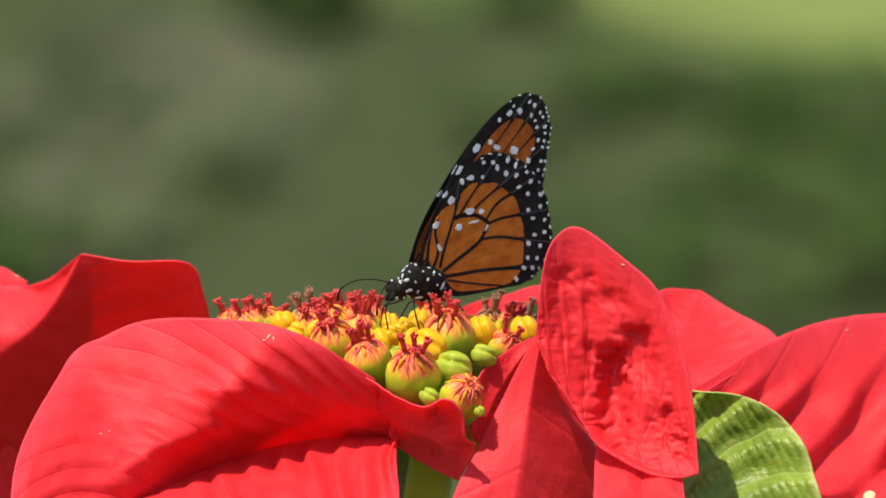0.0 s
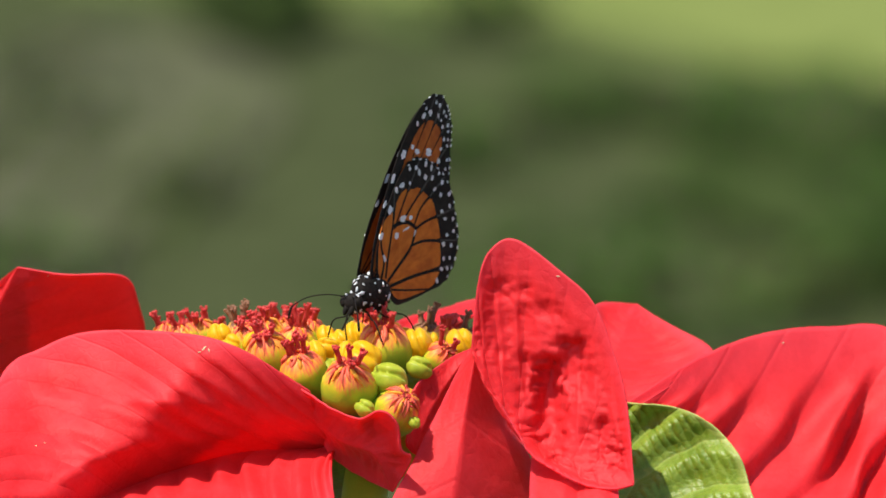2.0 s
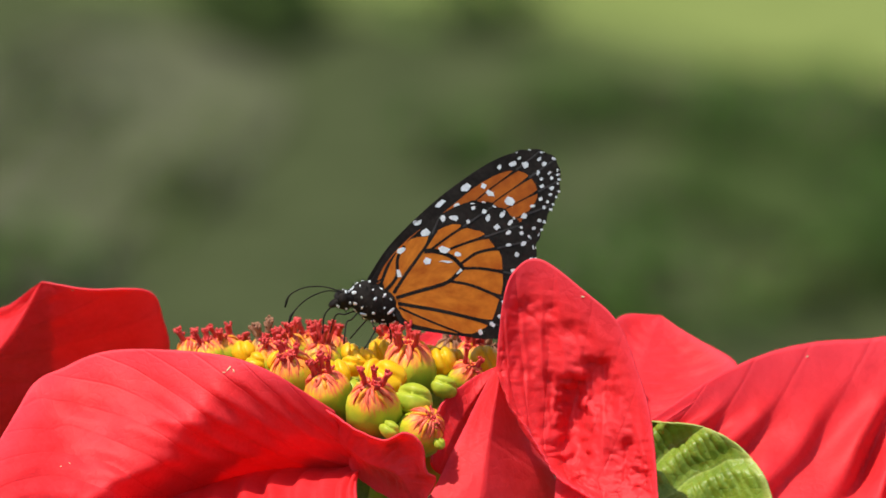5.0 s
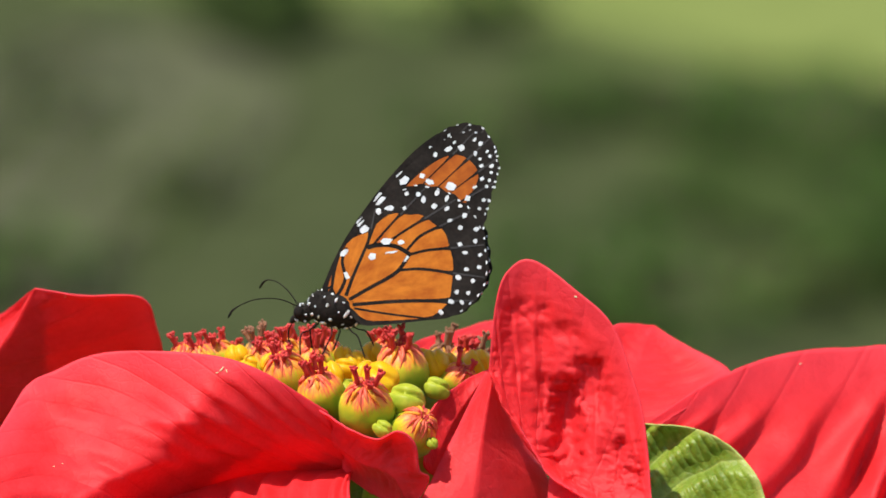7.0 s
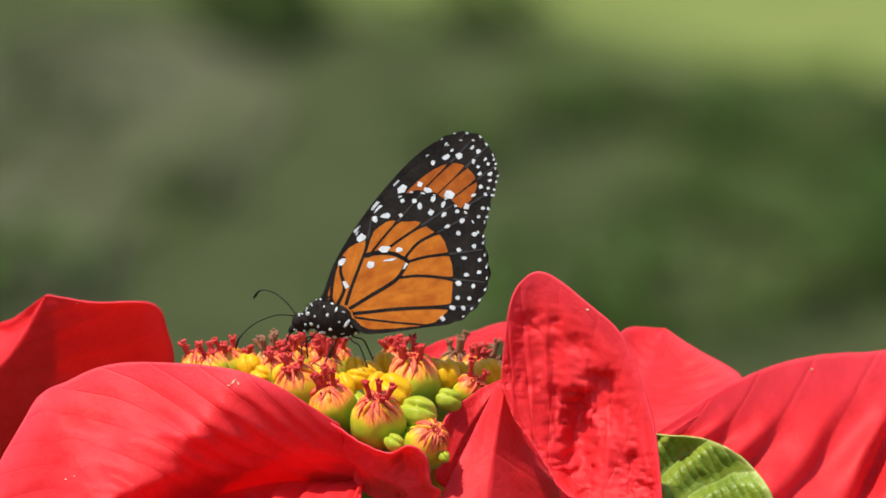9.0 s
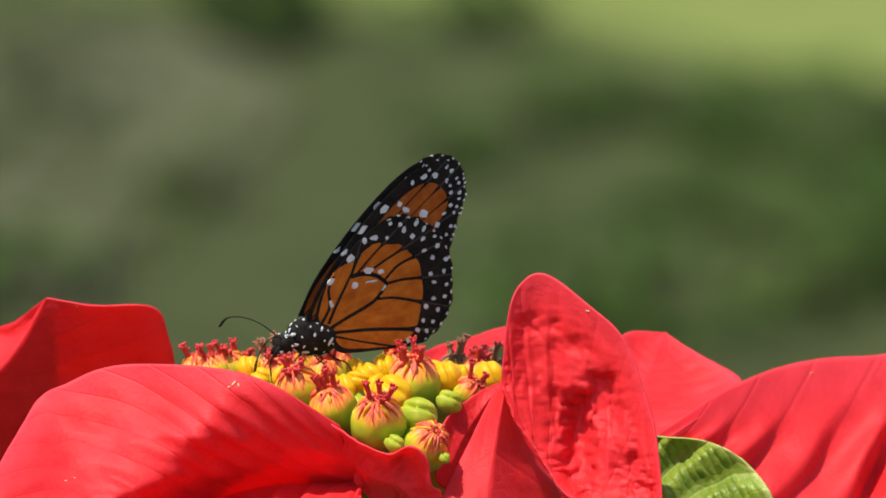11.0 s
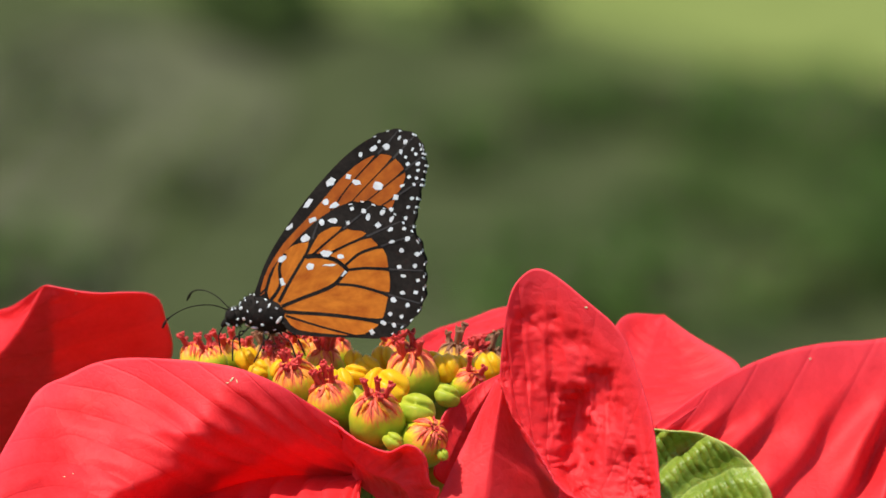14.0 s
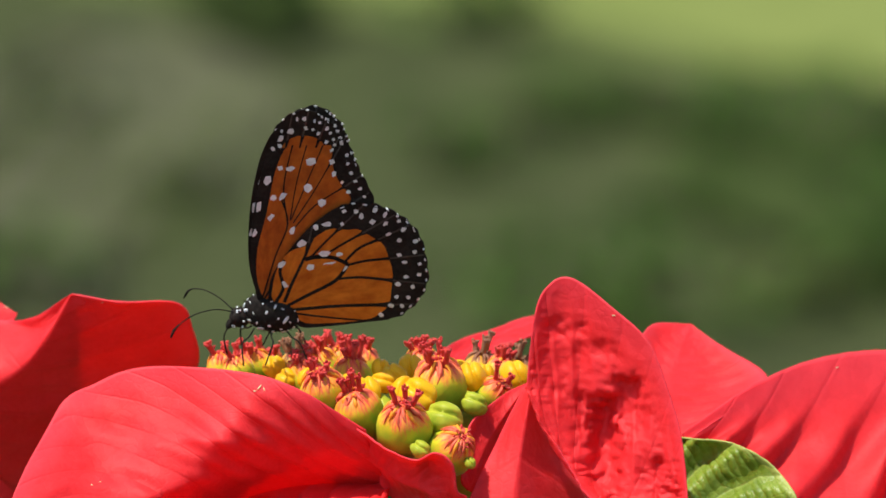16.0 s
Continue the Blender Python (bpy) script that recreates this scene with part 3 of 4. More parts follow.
# place, half width, lean forward and sideways, number of stamens
CUPS = [(733, 662, -22, 4.4, 28, -4, 4), (652, 643, -14, 4.1, 22, -10, 4), (794, 600, -6, 4.6, 12, 2, 7), (816, 706, -22, 3.9, 36, 32, 0),
        (592, 610, -12, 4.0, 18, -14, 6), (892, 622, -4, 3.3, 20, 24, 2), (560, 588, -2, 3.4, 5, -16, 5), (640, 590, 4, 3.4, 6, 0, 5),
        (588, 576, 10, 3.2, 0, -6, 6), (660, 578, 14, 3.2, 0, 0, 4), (412, 580, 12, 2.8, 0, -12, 3), (440, 582, 6, 2.8, 0, -10, 2), (470, 576, 12, 3.0, 0, -4, 3),
        (495, 580, 18, 2.8, 0, 0, 2), (765, 578, 10, 3.4, 0, 0, 6), (905, 590, 10, 3.2, 0, 4, 5), (618, 572, 20, 3.0, 0, 0, 5), (700, 690, -8, 3.6, 10, -6, 0)]
for i, (x, y, w, r, a, b, count) in enumerate(CUPS):
    flower_cup((x - 784) / 10, (441 - y) / 10, w, r, a, b, count, 40 + i, tall=0.75 if w >= 6 or x < 600 else 1.1)
for i, (x, y, w, r, a, b, count) in enumerate([(545, 576, 4, 3.0, 0, -8, 8), (868, 582, 14, 3.0, 0, 0, 4), (935, 592, 14, 2.8, 0, 10, 3)]):
    flower_cup((x - 784) / 10, (441 - y) / 10, w, r, a, b, count, 70 + i, True)
# place, half length, width, turn, green
GLANDS = [(503, 570, 2, 2.0, 1.1, 20, 0), (525, 588, -4, 1.7, 1.3, 70, 0), (562, 584, -10, 1.9, 0.9, -30, 0), (640, 602, -10, 2.5, 1.2, 60, 0), (668, 606, -12, 2.6, 1.0, 20, 0),
          (692, 572, -2, 1.9, 0.9, 0, 0), (715, 584, -4, 2.2, 1.1, 40, 0), (694, 594, -8, 2.2, 0.9, 80, 0), (757, 614, -14, 3.2, 1.1, 60, 0), (733, 606, -12, 2.6, 1.0, -20, 0), (745, 572, 0, 2.6, 0.9, 15, 0),
          (853, 584, -4, 2.6, 1.0, 15, 0), (834, 574, 2, 1.9, 0.9, 60, 0), (876, 582, 2, 1.8, 1.0, 0, 0), (930, 584, 2, 2.5, 1.1, 10, 0), (612, 622, -11, 2.0, 0.9, 30, 0), (540, 592, 8, 1.8, 1.0, 0, 0),
          (804, 650, -20, 3.1, 1.0, 78, 1), (762, 702, -27, 1.7, 1.0, 60, 1), (850, 727, -25, 1.1, 1.0, 30, 1), (858, 630, -12, 2.2, 1.0, 60, 1), (778, 676, -10, 2.4, 1.0, 20, 1),
          (640, 672, -8, 2.2, 1.0, 20, 1), (790, 722, -12, 2.6, 1.0, 0, 1), (690, 640, -12, 2.8, 1.0, 30, 1), (625, 646, -9, 2.0, 1.0, 10, 1)]
for i, (x, y, w, r, wide, turn, green) in enumerate(GLANDS):
    nectar_gland((x - 784) / 10, (441 - y) / 10, w, r, wide, turn, green, 90 + i)

# the cushion under the buds
bm = bmesh.new()
ball(bm, Matrix.Translation(at(-6, -25, 8)), 0.023, 0.015, 0.009, 12, 24)
# stalks of the buds meet under it
ball(bm, Matrix.Translation(at(1, -31, 0)), 0.009, 0.010, 0.008, 10, 16)
part("cushion", bm, BUD, flower)


# ---- the butterfly ----
butterfly = tagged(new("butterfly"), "orange butterfly with black veins and white spots", "butterfly")


def flat_polygon(bm, points, y, mat=0, thin=0.06, round_by=3):
    """A thin plate with a rounded outline in the plane of a wing."""
    loop = points
    for _ in range(round_by):
        loop = [q for a, b in zip(loop, loop[1:] + loop[:1]) for q in ((a[0] * .75 + b[0] * .25, a[1] * .75 + b[1] * .25), (a[0] * .25 + b[0] * .75, a[1] * .25 + b[1] * .75))]
    lo = [bm.verts.new((x * MM, (y - thin / 2) * MM, z * MM)) for x, z in loop]
    hi = [bm.verts.new((x * MM, (y + thin / 2) * MM, z * MM)) for x, z in loop]
    made = [bm.faces.new(lo), bm.faces.new(hi[::-1])]
    for k in range(len(loop)):
        j = (k + 1) % len(loop)
        made.append(bm.faces.new((lo[j], lo[k], hi[k], hi[j])))
    for f in made:
        f.material_index = mat


def blob(x, z, a, b, turn, n=7, first=0.0):
    t = radians(turn)
    return [(x + a * math.cos(k) * math.cos(t) - b * math.sin(k) * math.sin(t), z + a * math.cos(k) * math.sin(t) + b * math.sin(k) * math.cos(t))
            for k in (2 * math.pi * i / n + first for i in range(n))]


def strip(bm, line, w0, w1, thin=0.2, n=16, flare=0.0):
    """A flat tapered rib along a curve in the plane of a wing."""
    pts = [Vector((p.x, p.y)) for p in spline([(*p, 0) for p in line], n)]
    left, right = [], []
    for i, p in enumerate(pts):
        d = (pts[min(i + 1, n - 1)] - pts[max(i - 1, 0)]).normalized()
        k = i / (n - 1)
        w = (w0 + (w1 - w0) * k) / 2 + flare * max(0.0, k - 0.72) ** 2 * 6
        left.append((p.x - d.y * w, p.y + d.x * w))
        right.append((p.x + d.y * w, p.y - d.x * w))
    flat_polygon(bm, left + right[::-1], 0, 0, thin, 0)


def within(p, loop):
    """Whether a place lies inside a closed outline."""
    odd = False
    for a, b in zip(loop, loop[1:] + loop[:1]):
        if (a[1] > p.y) != (b[1] > p.y) and p.x < a[0] + (p.y - a[1]) / (b[1] - a[1]) * (b[0] - a[0]):
            odd = not odd
    return odd


def wing(name, outline, field, veins, spots, margin, rows, fringe, bold, colour):
    """A wing: a dark membrane with a coloured field, dark veins over it and white spots, on both faces."""
    bm = bmesh.new()
    loop = [(p.x, p.y) for p in spline([(*p, 0) for p in outline + outline[:1]], 120)[:-1]]
    pts = [Vector(p) for p in loop]
    centre = sum(pts, Vector((0, 0))) / len(pts)
    lo, hi = margin
    scalloped, gone = [], 0.0
    for k, p in enumerate(pts):
        step = pts[(k + 1) % len(pts)] - p
        gone += step.length
        out = (p - centre).normalized()
        bite = 0.20 * math.cos(gone / 3.1 * 2 * math.pi) if lo * 119 < k < hi * 119 else 0
        scalloped.append(tuple(p + out * bite))
    flat_polygon(bm, scalloped, 0, 0, 0.10, 0)
    root = part(name, bm, BLACK, butterfly, smooth=False)
    bm = bmesh.new()
    flat_polygon(bm, field, 0, 0, 0.15, 1)
    part("coloured_field", bm, colour, root, smooth=False)
    for line, w0, w1 in veins:
        bm = bmesh.new()
        # a vein that runs out into the dark margin widens there
        d = (Vector(line[-1]) - Vector(line[-2])).normalized()
        tip = Vector(line[-1]) + d * 0.9
        ends_dark = not within(tip, field) and within(tip + d * 1.2, outline)
        strip(bm, line + [tuple(tip)] if ends_dark else line, w0 * bold, w1 * bold, flare=1.5 * bold if ends_dark else 0)
        part("vein", bm, BLACK, root, smooth=False)
        if ends_dark:
            # a fine ridge runs through the margin to the edge, sheen in its colour
            end = tip.copy()
            while within(end + d * 0.5, loop):
                end += d * 0.3
            bm = bmesh.new()
            strip(bm, [tuple(line[-1]), tuple(tip.lerp(end, 0.5)), tuple(end)], 0.34, 0.22, thin=0.24)
            part("vein", bm, VEINSHEEN, root, smooth=False)
    places = list(spots)
    rng = random.Random(5)
    # rows of spots in the dark margin
    for row, size, long in rows:
        for x, z in row:
            inward = centre - Vector((x, z))
            places.append((x, z, size * rng.uniform(0.95, 1.45), size * long * rng.uniform(0.95, 1.35), math.degrees(math.atan2(inward.y, inward.x)) + rng.uniform(-25, 25)))
    # white dashes on the very edge
    inset, every, size, long = fringe
    gone = 0.0
    for k in range(int(lo * 119), int(hi * 119)):
        step = pts[k + 1] - pts[k]
        gone += step.length
        if gone >= every:
            gone = 0.0
            inward = Vector((-step.y, step.x)).normalized()
            if inward.dot(centre - pts[k]) < 0:
                inward = -inward
            p = pts[k] + inward * (inset + rng.uniform(-0.15, 0.15))
            places.append((p.x, p.y, size * rng.uniform(0.8, 1.3), size * long * rng.uniform(0.7, 1.2), math.degrees(math.atan2(inward.y, inward.x))))
    for x, z, a, b, turn in places:
        bm = bmesh.new()
        shape = [(px + rng.uniform(-0.16, 0.16) * a, pz + rng.uniform(-0.16, 0.16) * a) for px, pz in blob(x, z, a * 0.87, b * 0.87, turn, rng.choice((4, 5, 6, 6)), rng.uniform(0.5, 1.1))]
        flat_polygon(bm, shape, 0, 0, 0.25, 0)
        part("white_spot", bm, WHITE, root, smooth=False)
    return root


HIND = [(-2.09, 0.38), (-1.55, 5.6), (1.81, 11.81), (5.32, 16.45), (9.89, 20.02), (14.7, 20.64), (20.0, 18.5), (23.9, 14.5), (25.5, 9.2), (25.9, 5.0), (24.1, 0.8), (20.54, -2.2), (14.79, -3.34), (7.1, -4.53), (3.68, -4.46), (1.02, -1.78)]
HIND_FIELD = [(-1.6, 0.3), (-1.25, 5.3), (-0.18, 8.92), (1.69, 10.98), (4.25, 11.76), (5.56, 13.62), (8.12, 15.55), (10.78, 15.18), (13.38, 15.54), (15.67, 13.82), (17.71, 12.73), (18.74, 9.88), (19.64, 7.24), (19.62, 4.1), (19.49, 0.96), (18.6, -0.8), (16.0, -2.85), (7.1, -3.85), (4.2, -3.75), (2.2, -1.8)]
HIND_VEINS = [(line, a, b) for line, (a, b) in zip([
    [(0.84, 0.32), (1.83, 3.65), (3.16, 7.39), (4.18, 10.3), (4.49, 12.38)], [(-0.7, 0.14), (0.5, 3.25), (-0.26, 6.41), (0.31, 8.91)], [(4, 9.04), (5.9, 9.63), (9.02, 9.56), (11.66, 8.35)],
    [(5.12, 9.65), (7.13, 12.33), (9.52, 15.21)], [(7.06, 9.71), (10.35, 12.26), (13.85, 14.69)], [(11.03, 8.79), (13.33, 11.56), (16.68, 13.48)], [(11.48, 8.15), (14.71, 9.13), (18.94, 9.77)],
    [(1.48, -0.33), (5.08, 2), (7.86, 3.72), (9.96, 5.35), (11.66, 8.25)], [(9.96, 5.35), (14.02, 5.79), (19.7, 5.35)], [(2.14, -1.18), (10.62, -0.1), (19.54, 0.44)], [(2.48, -1.81), (8.87, -2.48), (16.32, -2.95)]],
    [(.8, .6), (.8, .7), (1.1, .9), (.5, .5), (.55, .6), (.6, .7), (.6, .7), (.8, .9), (.6, .7), (.8, .8), (.5, .4)])]
HIND_SPOTS = [(*p, a, b, t) for p, (a, b, t) in zip([(3.24, 12.2), (0.01, 7.87), (0.73, 3.98), (7.3, 10.33), (10.03, 10.27), (5.1, 7.55), (8.24, 8.43), (11.15, 7.42), (7.48, 16.19)],
              [(1.2, .75, 30), (1.0, .6, 45), (1.0, .55, -60), (1.3, .65, 15), (.9, .55, 0), (.95, .7, 10), (1.4, .25, 10), (.9, .3, 60), (1.0, .6, 10)])]
FORE = [(-1.41, 0.32), (-2.37, 7.02), (-1.89, 15.75), (-0.54, 23.84), (1.39, 30.55), (4.29, 35.84), (7.32, 38.26), (10.22, 38.49), (12.28, 37.06), (14.3, 34.4), (15.5, 30.4), (17.0, 25.9), (18.7, 21.8), (19.5, 19.0), (16.99, 13.7), (11.87, 6.57), (4.78, 0.75), (0.76, -0.79)]
FORE_FIELD = [(-0.6, 0.79), (-1.5, 4.77), (-1.3, 9.73), (-0.6, 12.95), (0.3, 16.2), (1.0, 19.4), (1.5, 22.3), (2.1, 25.2), (3.0, 28.0), (4.2, 30.6), (5.9, 32.6), (8.12, 33.45), (11, 32.7), (12.36, 30.9), (12.26, 26.3), (13.59, 22.86), (14.95, 21.17), (15.61, 19.34), (12.97, 11.94), (6.85, 4.92), (3.3, 1.79), (0.78, -0.13)]
FORE_VEINS = [(line, a, b) for line, (a, b) in zip([
    [(-0.4, 0.76), (1.95, 8.75), (4.27, 15.3), (3.18, 20.47)], [(4.27, 15.3), (3.73, 22.83), (5.81, 32.49)], [(4.68, 15.92), (6.04, 23.68), (8.51, 33.08)], [(4.89, 16.12), (8.03, 24.01), (11.39, 32.32)],
    [(5.27, 15.41), (8.77, 21.19), (12.29, 27.61)], [(5.04, 13.9), (9.12, 18.73), (14.38, 22.33)], [(-0.21, 0.19), (4.95, 9.52), (10.55, 15.5), (15.9, 19.09)]],
    [(.6, .5), (.6, .4), (.4, .4), (.4, .4), (.45, .4), (.45, .5), (.7, .5)])]
FORE_SPOTS = [(*p, a, b, t) for p, (a, b, t) in zip([(8.5, 27.59), (4.89, 26.22), (3.2, 26.4), (0.96, 24.01), (7.9, 22.27), (10.33, 19.26), (3.48, 20.66), (1.79, 20.63), (1.41, 16.71), (-0.73, 18.92), (-1.64, 13.53), (6.55, 34.28), (4.63, 32.95), (12.29, 27.39), (12.54, 24.95), (5.04, 13.9)],
              [(1.1, .9, 40), (1.0, .7, 20), (.7, .7, 0), (1.3, .7, 70), (1.0, .9, 60), (.9, .9, 0), (1.2, .7, 50), (.7, .7, 0), (1.2, .6, 50), (1.2, .5, 80), (1.0, .45, 80), (.8, .6, 20), (.8, .5, 50), (.8, .7, 30), (.7, .5, 70), (1.0, .6, 60)])]
HIND_ROWS = [([(18.0, -1.7), (19.6, 0.3), (20.6, 2.1), (20.7, 4.6), (22.0, 6.2), (21.6, 9.1), (20.6, 10.5), (20.4, 13.5), (18.4, 14.6), (17.8, 16.7), (15.5, 17.0), (13.5, 18.1), (10.2, 16.4), (5.6, 15.6)], 0.50, 0.85),
             ([(21.6, 0.3), (22.7, 2.0), (23.3, 4.2), (24.3, 6.6), (24.3, 8.8), (23.3, 11.2), (23.3, 13.4), (21.1, 15.7), (20.1, 17.3), (17.6, 18.5), (15.9, 19.4), (12.5, 19.0), (10.4, 19.0)], 0.48, 0.8)]
FORE_ROWS = [([(3.2, 30.9), (9.2, 34.8), (10.4, 34.4), (11.3, 33.5), (12.6, 31.6), (12.3, 29.7), (14.0, 23.2), (15.0, 21.2)], 0.46, 0.75),
             ([(4.9, 34.5), (7.8, 36.8), (9.0, 36.7), (10.8, 36.1), (11.7, 35.7), (12.9, 34.4), (13.4, 33.4), (13.9, 32.1), (14.0, 30.9), (14.9, 28.6), (15.1, 26.9), (15.6, 25.0), (16.3, 23.4), (17.1, 21.8), (17.8, 20.2)], 0.38, 0.8),
             ([(12.1, 36.9), (12.8, 36.4), (14.2, 34.8), (14.9, 32.4), (15.3, 31.5), (15.9, 29.0), (16.3, 27.6)], 0.24, 0.9)]
wings = {}
for tag in ("near", "far"):
    wings[tag, "hind"] = wing("hindwing", HIND, HIND_FIELD, HIND_VEINS, HIND_SPOTS, (0.27, 0.72), HIND_ROWS, (0.25, 2.0, 0.17, 2.6), 0.78, ORANGE)
    wings[tag, "fore"] = wing("forewing", FORE, FORE_FIELD, FORE_VEINS, FORE_SPOTS, (0.36, 0.64), FORE_ROWS, (0.2, 2.2, 0.15, 2.6), 0.5, RUST)

# body: head at -x, tail at +x, wings above
THORAX = pose(-0.0011, 0, -0.0021, 0, 8, 0)
bm = bmesh.new()
ball(bm, THORAX, 0.0053, 0.0027, 0.0036, 14, 20)
part("thorax", bm, BLACK, butterfly)
bm = bmesh.new()
ball(bm, pose(-0.0069, 0, -0.0031), 0.0019, 0.0017, 0.0018, 12, 16)
ball(bm, pose(-0.0085, -0.0006, -0.0041, 0, 40, 0), 0.0006, 0.0005, 0.0012, 8, 8)
ball(bm, pose(-0.0085, 0.0006, -0.0041, 0, 40, 0), 0.0006, 0.0005, 0.0012, 8, 8)
for e in (-1, 1):
    ball(bm, pose(-0.0076, e * 0.0014, -0.0029), 0.0010, 0.0008, 0.0011, 8, 10)
part("head", bm, BLACK, butterfly)
# short fur on head and thorax
rng = random.Random(12)
bm = bmesh.new()
for k in range(420):
    e = Vector((rng.gauss(0, 1), rng.gauss(0, 1), rng.gauss(0, 1))).normalized()
    p = THORAX @ Vector((e.x * 0.0053, e.y * 0.0027, e.z * 0.0036)) if k < 330 else Vector((-0.0071, 0, -0.0031)) + e * 0.0019
    tip = p + (e + Vector((0.5, 0, -0.1))).normalized() * rng.uniform(0.0004, 0.0009)
    side = e.orthogonal().normalized() * 0.00007
    bm.faces.new([bm.verts.new(q) for q in (p + side, p - side, tip)])
    side = e.cross(side)
    bm.faces.new([bm.verts.new(q) for q in (p + side, p - side, tip)])
part("fur", bm, BLACK, butterfly, "short black fur")
bm = bmesh.new()
tube(bm, spline([(0.002, 0, -0.0018), (0.007, 0, -0.0016), (0.013, 0, -0.0012), (0.019, 0, -0.0006)], 22),
     [0.0013 - 0.00002 * i + 0.0001 * math.cos(i * 2.1) for i in range(18)] + [0.0011, 0.0009, 0.0007, 0.0003], 12)
part("abdomen", bm, BLACK, butterfly)
rng = random.Random(11)
for k in range(62):
    a, b = 1 - 2 * (k + 0.5) / 62, k * 2.39996 + rng.uniform(-0.25, 0.25)
    e = Vector((a, math.sqrt(1 - a * a) * math.cos(b), math.sqrt(1 - a * a) * math.sin(b)))
    r = rng.choice((0.00020, 0.00026, 0.00034, 0.00042, 0.00048))
    bm = bmesh.new()
    p = THORAX @ Vector((e.x * 0.0053, e.y * 0.0027, e.z * 0.0036))
    turn = Vector((e.x / 0.0053, e.y / 0.0027, e.z / 0.0036)).to_track_quat("Z", "Y").to_matrix().to_4x4()
    ball(bm, Matrix.Translation(p) @ turn @ pose(0, 0, 0, 0, 0, rng.uniform(0, 180)), r * rng.uniform(1.0, 2.1), r * rng.uniform(0.6, 1.0), r * 0.4, 5, 7)
    part("white_spot", bm, WHITE, butterfly)
for k in range(12):
    e = Vector((rng.uniform(-1, 0.5), rng.choice((-1, 1)) * rng.uniform(0.4, 1), rng.uniform(-1, 1))).normalized()
    bm = bmesh.new()
    ball(bm, Matrix.Translation(Vector((-0.0071, 0, -0.0031)) + e * 0.0019), 0.00024, 0.00024, 0.00024, 5, 6)
    part("white_spot", bm, WHITE, butterfly)
# the antennae in rest, from their roots on the head
FEELER_ROOT = {-1: Vector((-0.0081, -0.0006, -0.0019)), 1: Vector((-0.0081, 0.0006, -0.0019))}
FEELERS = {-1: [(0, 0, 0), (-0.0032, -0.0014, 0.0012), (-0.0072, -0.0030, 0.0010), (-0.0104, -0.0044, -0.0006), (-0.0114, -0.0048, -0.0022)],
           1: [(0, 0, 0), (-0.0022, 0.0018, 0.0020), (-0.0048, 0.0040, 0.0032), (-0.0072, 0.0060, 0.0030), (-0.0084, 0.0070, 0.0014)]}
feelers = {}
for s in (-1, 1):
    bm = bmesh.new()
    line = spline(FEELERS[s], 20)
    tube(bm, line, [0.00011] * 15 + [0.00013, 0.00018, 0.00024, 0.00024, 0.00016], 6)
    feelers[s] = part("antenna", bm, BLACK, butterfly)
    for k, (x0, x1, x2) in enumerate(((-0.0044, -0.0066, -0.0064), (-0.0016, -0.0012, -0.0026), (0.0010, 0.0036, 0.0052))):
        bm = bmesh.new()
        tube(bm, spline([(x0, s * 0.0012, -0.0048), ((x0 + x1) / 2, s * 0.0028, -0.0060), (x1, s * 0.0044, -0.0066), (x2, s * 0.0058, -0.0102)], 12), 0.00014, 6)
        part("leg", bm, BLACK, butterfly)
bm = bmesh.new()
tube(bm, spline([(-0.0087, 0, -0.0045), (-0.0097, 0, -0.0067), (-0.0091, 0, -0.0100)], 10), 0.00014, 6)
part("proboscis", bm, BLACK, butterfly)


# ---- the garden behind ----
bm = bmesh.new()
n = 60
size = [(-1 if i < n / 2 else 1) * (abs(i - n / 2) / (n / 2)) ** 4 * 1500 for i in range(n + 1)]
vs = [[bm.verts.new((x, y + 5, 0.0)) for x in size] for y in size]
for i in range(n):
    for j in range(n):
        bm.faces.new((vs[i][j], vs[i][j + 1], vs[i + 1][j + 1], vs[i + 1][j]))
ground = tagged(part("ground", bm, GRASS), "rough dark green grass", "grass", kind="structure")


def clump(x, y, height, spread, leaves, size, material, label, seed):
    """A low plant: stalks from one root with many small leaves."""
    rng = random.Random(seed)
    root = tagged(new("garden_plant"), label, "plant")
    root.location = (x, y, 0)
    wood = bmesh.new()
    verts, faces = [], []
    for k in range(16):
        a, out = rng.uniform(0, 2 * math.pi), math.sqrt(rng.uniform(0.02, 1.0)) * spread
        top = Vector((math.cos(a) * out, math.sin(a) * out, height * rng.uniform(0.5, 1.0)))
        line = spline([(0, 0, -0.03), (top.x * 0.5, top.y * 0.5, top.z * 0.7), tuple(top)], 8)
        tube(wood, line, [0.004 * (1 - 0.1 * i) for i in range(8)], 5)
        for q in range(leaves // 16):
            p = line[rng.randint(1, 7)] + Vector((rng.gauss(0, 1), rng.gauss(0, 1), rng.gauss(0, 0.3))) * spread * 0.2
            p.z = max(p.z, 0.006)
            d = Vector((rng.gauss(0, 1), rng.gauss(0, 1), rng.gauss(0.2, 0.6))).normalized()
            e = (Matrix.Rotation(rng.uniform(0, 6.28), 3, d) @ d.orthogonal().normalized()) * size * 0.3
            s = size * rng.uniform(0.7, 1.3)
            b = len(verts)
            verts += [p, p + d * s * 0.45 + e, p + d * s, p + d * s * 0.45 - e]
            faces += [(b, b + 1, b + 2, b + 3)]
    part("stalk", wood, BARK, root)
    me = bpy.data.meshes.new("foliage")
    me.from_pydata(verts, [], faces)
    me.materials.append(material)
    ob = tagged(new("foliage", me), kind="stuff")
    ob.parent = root
    return root


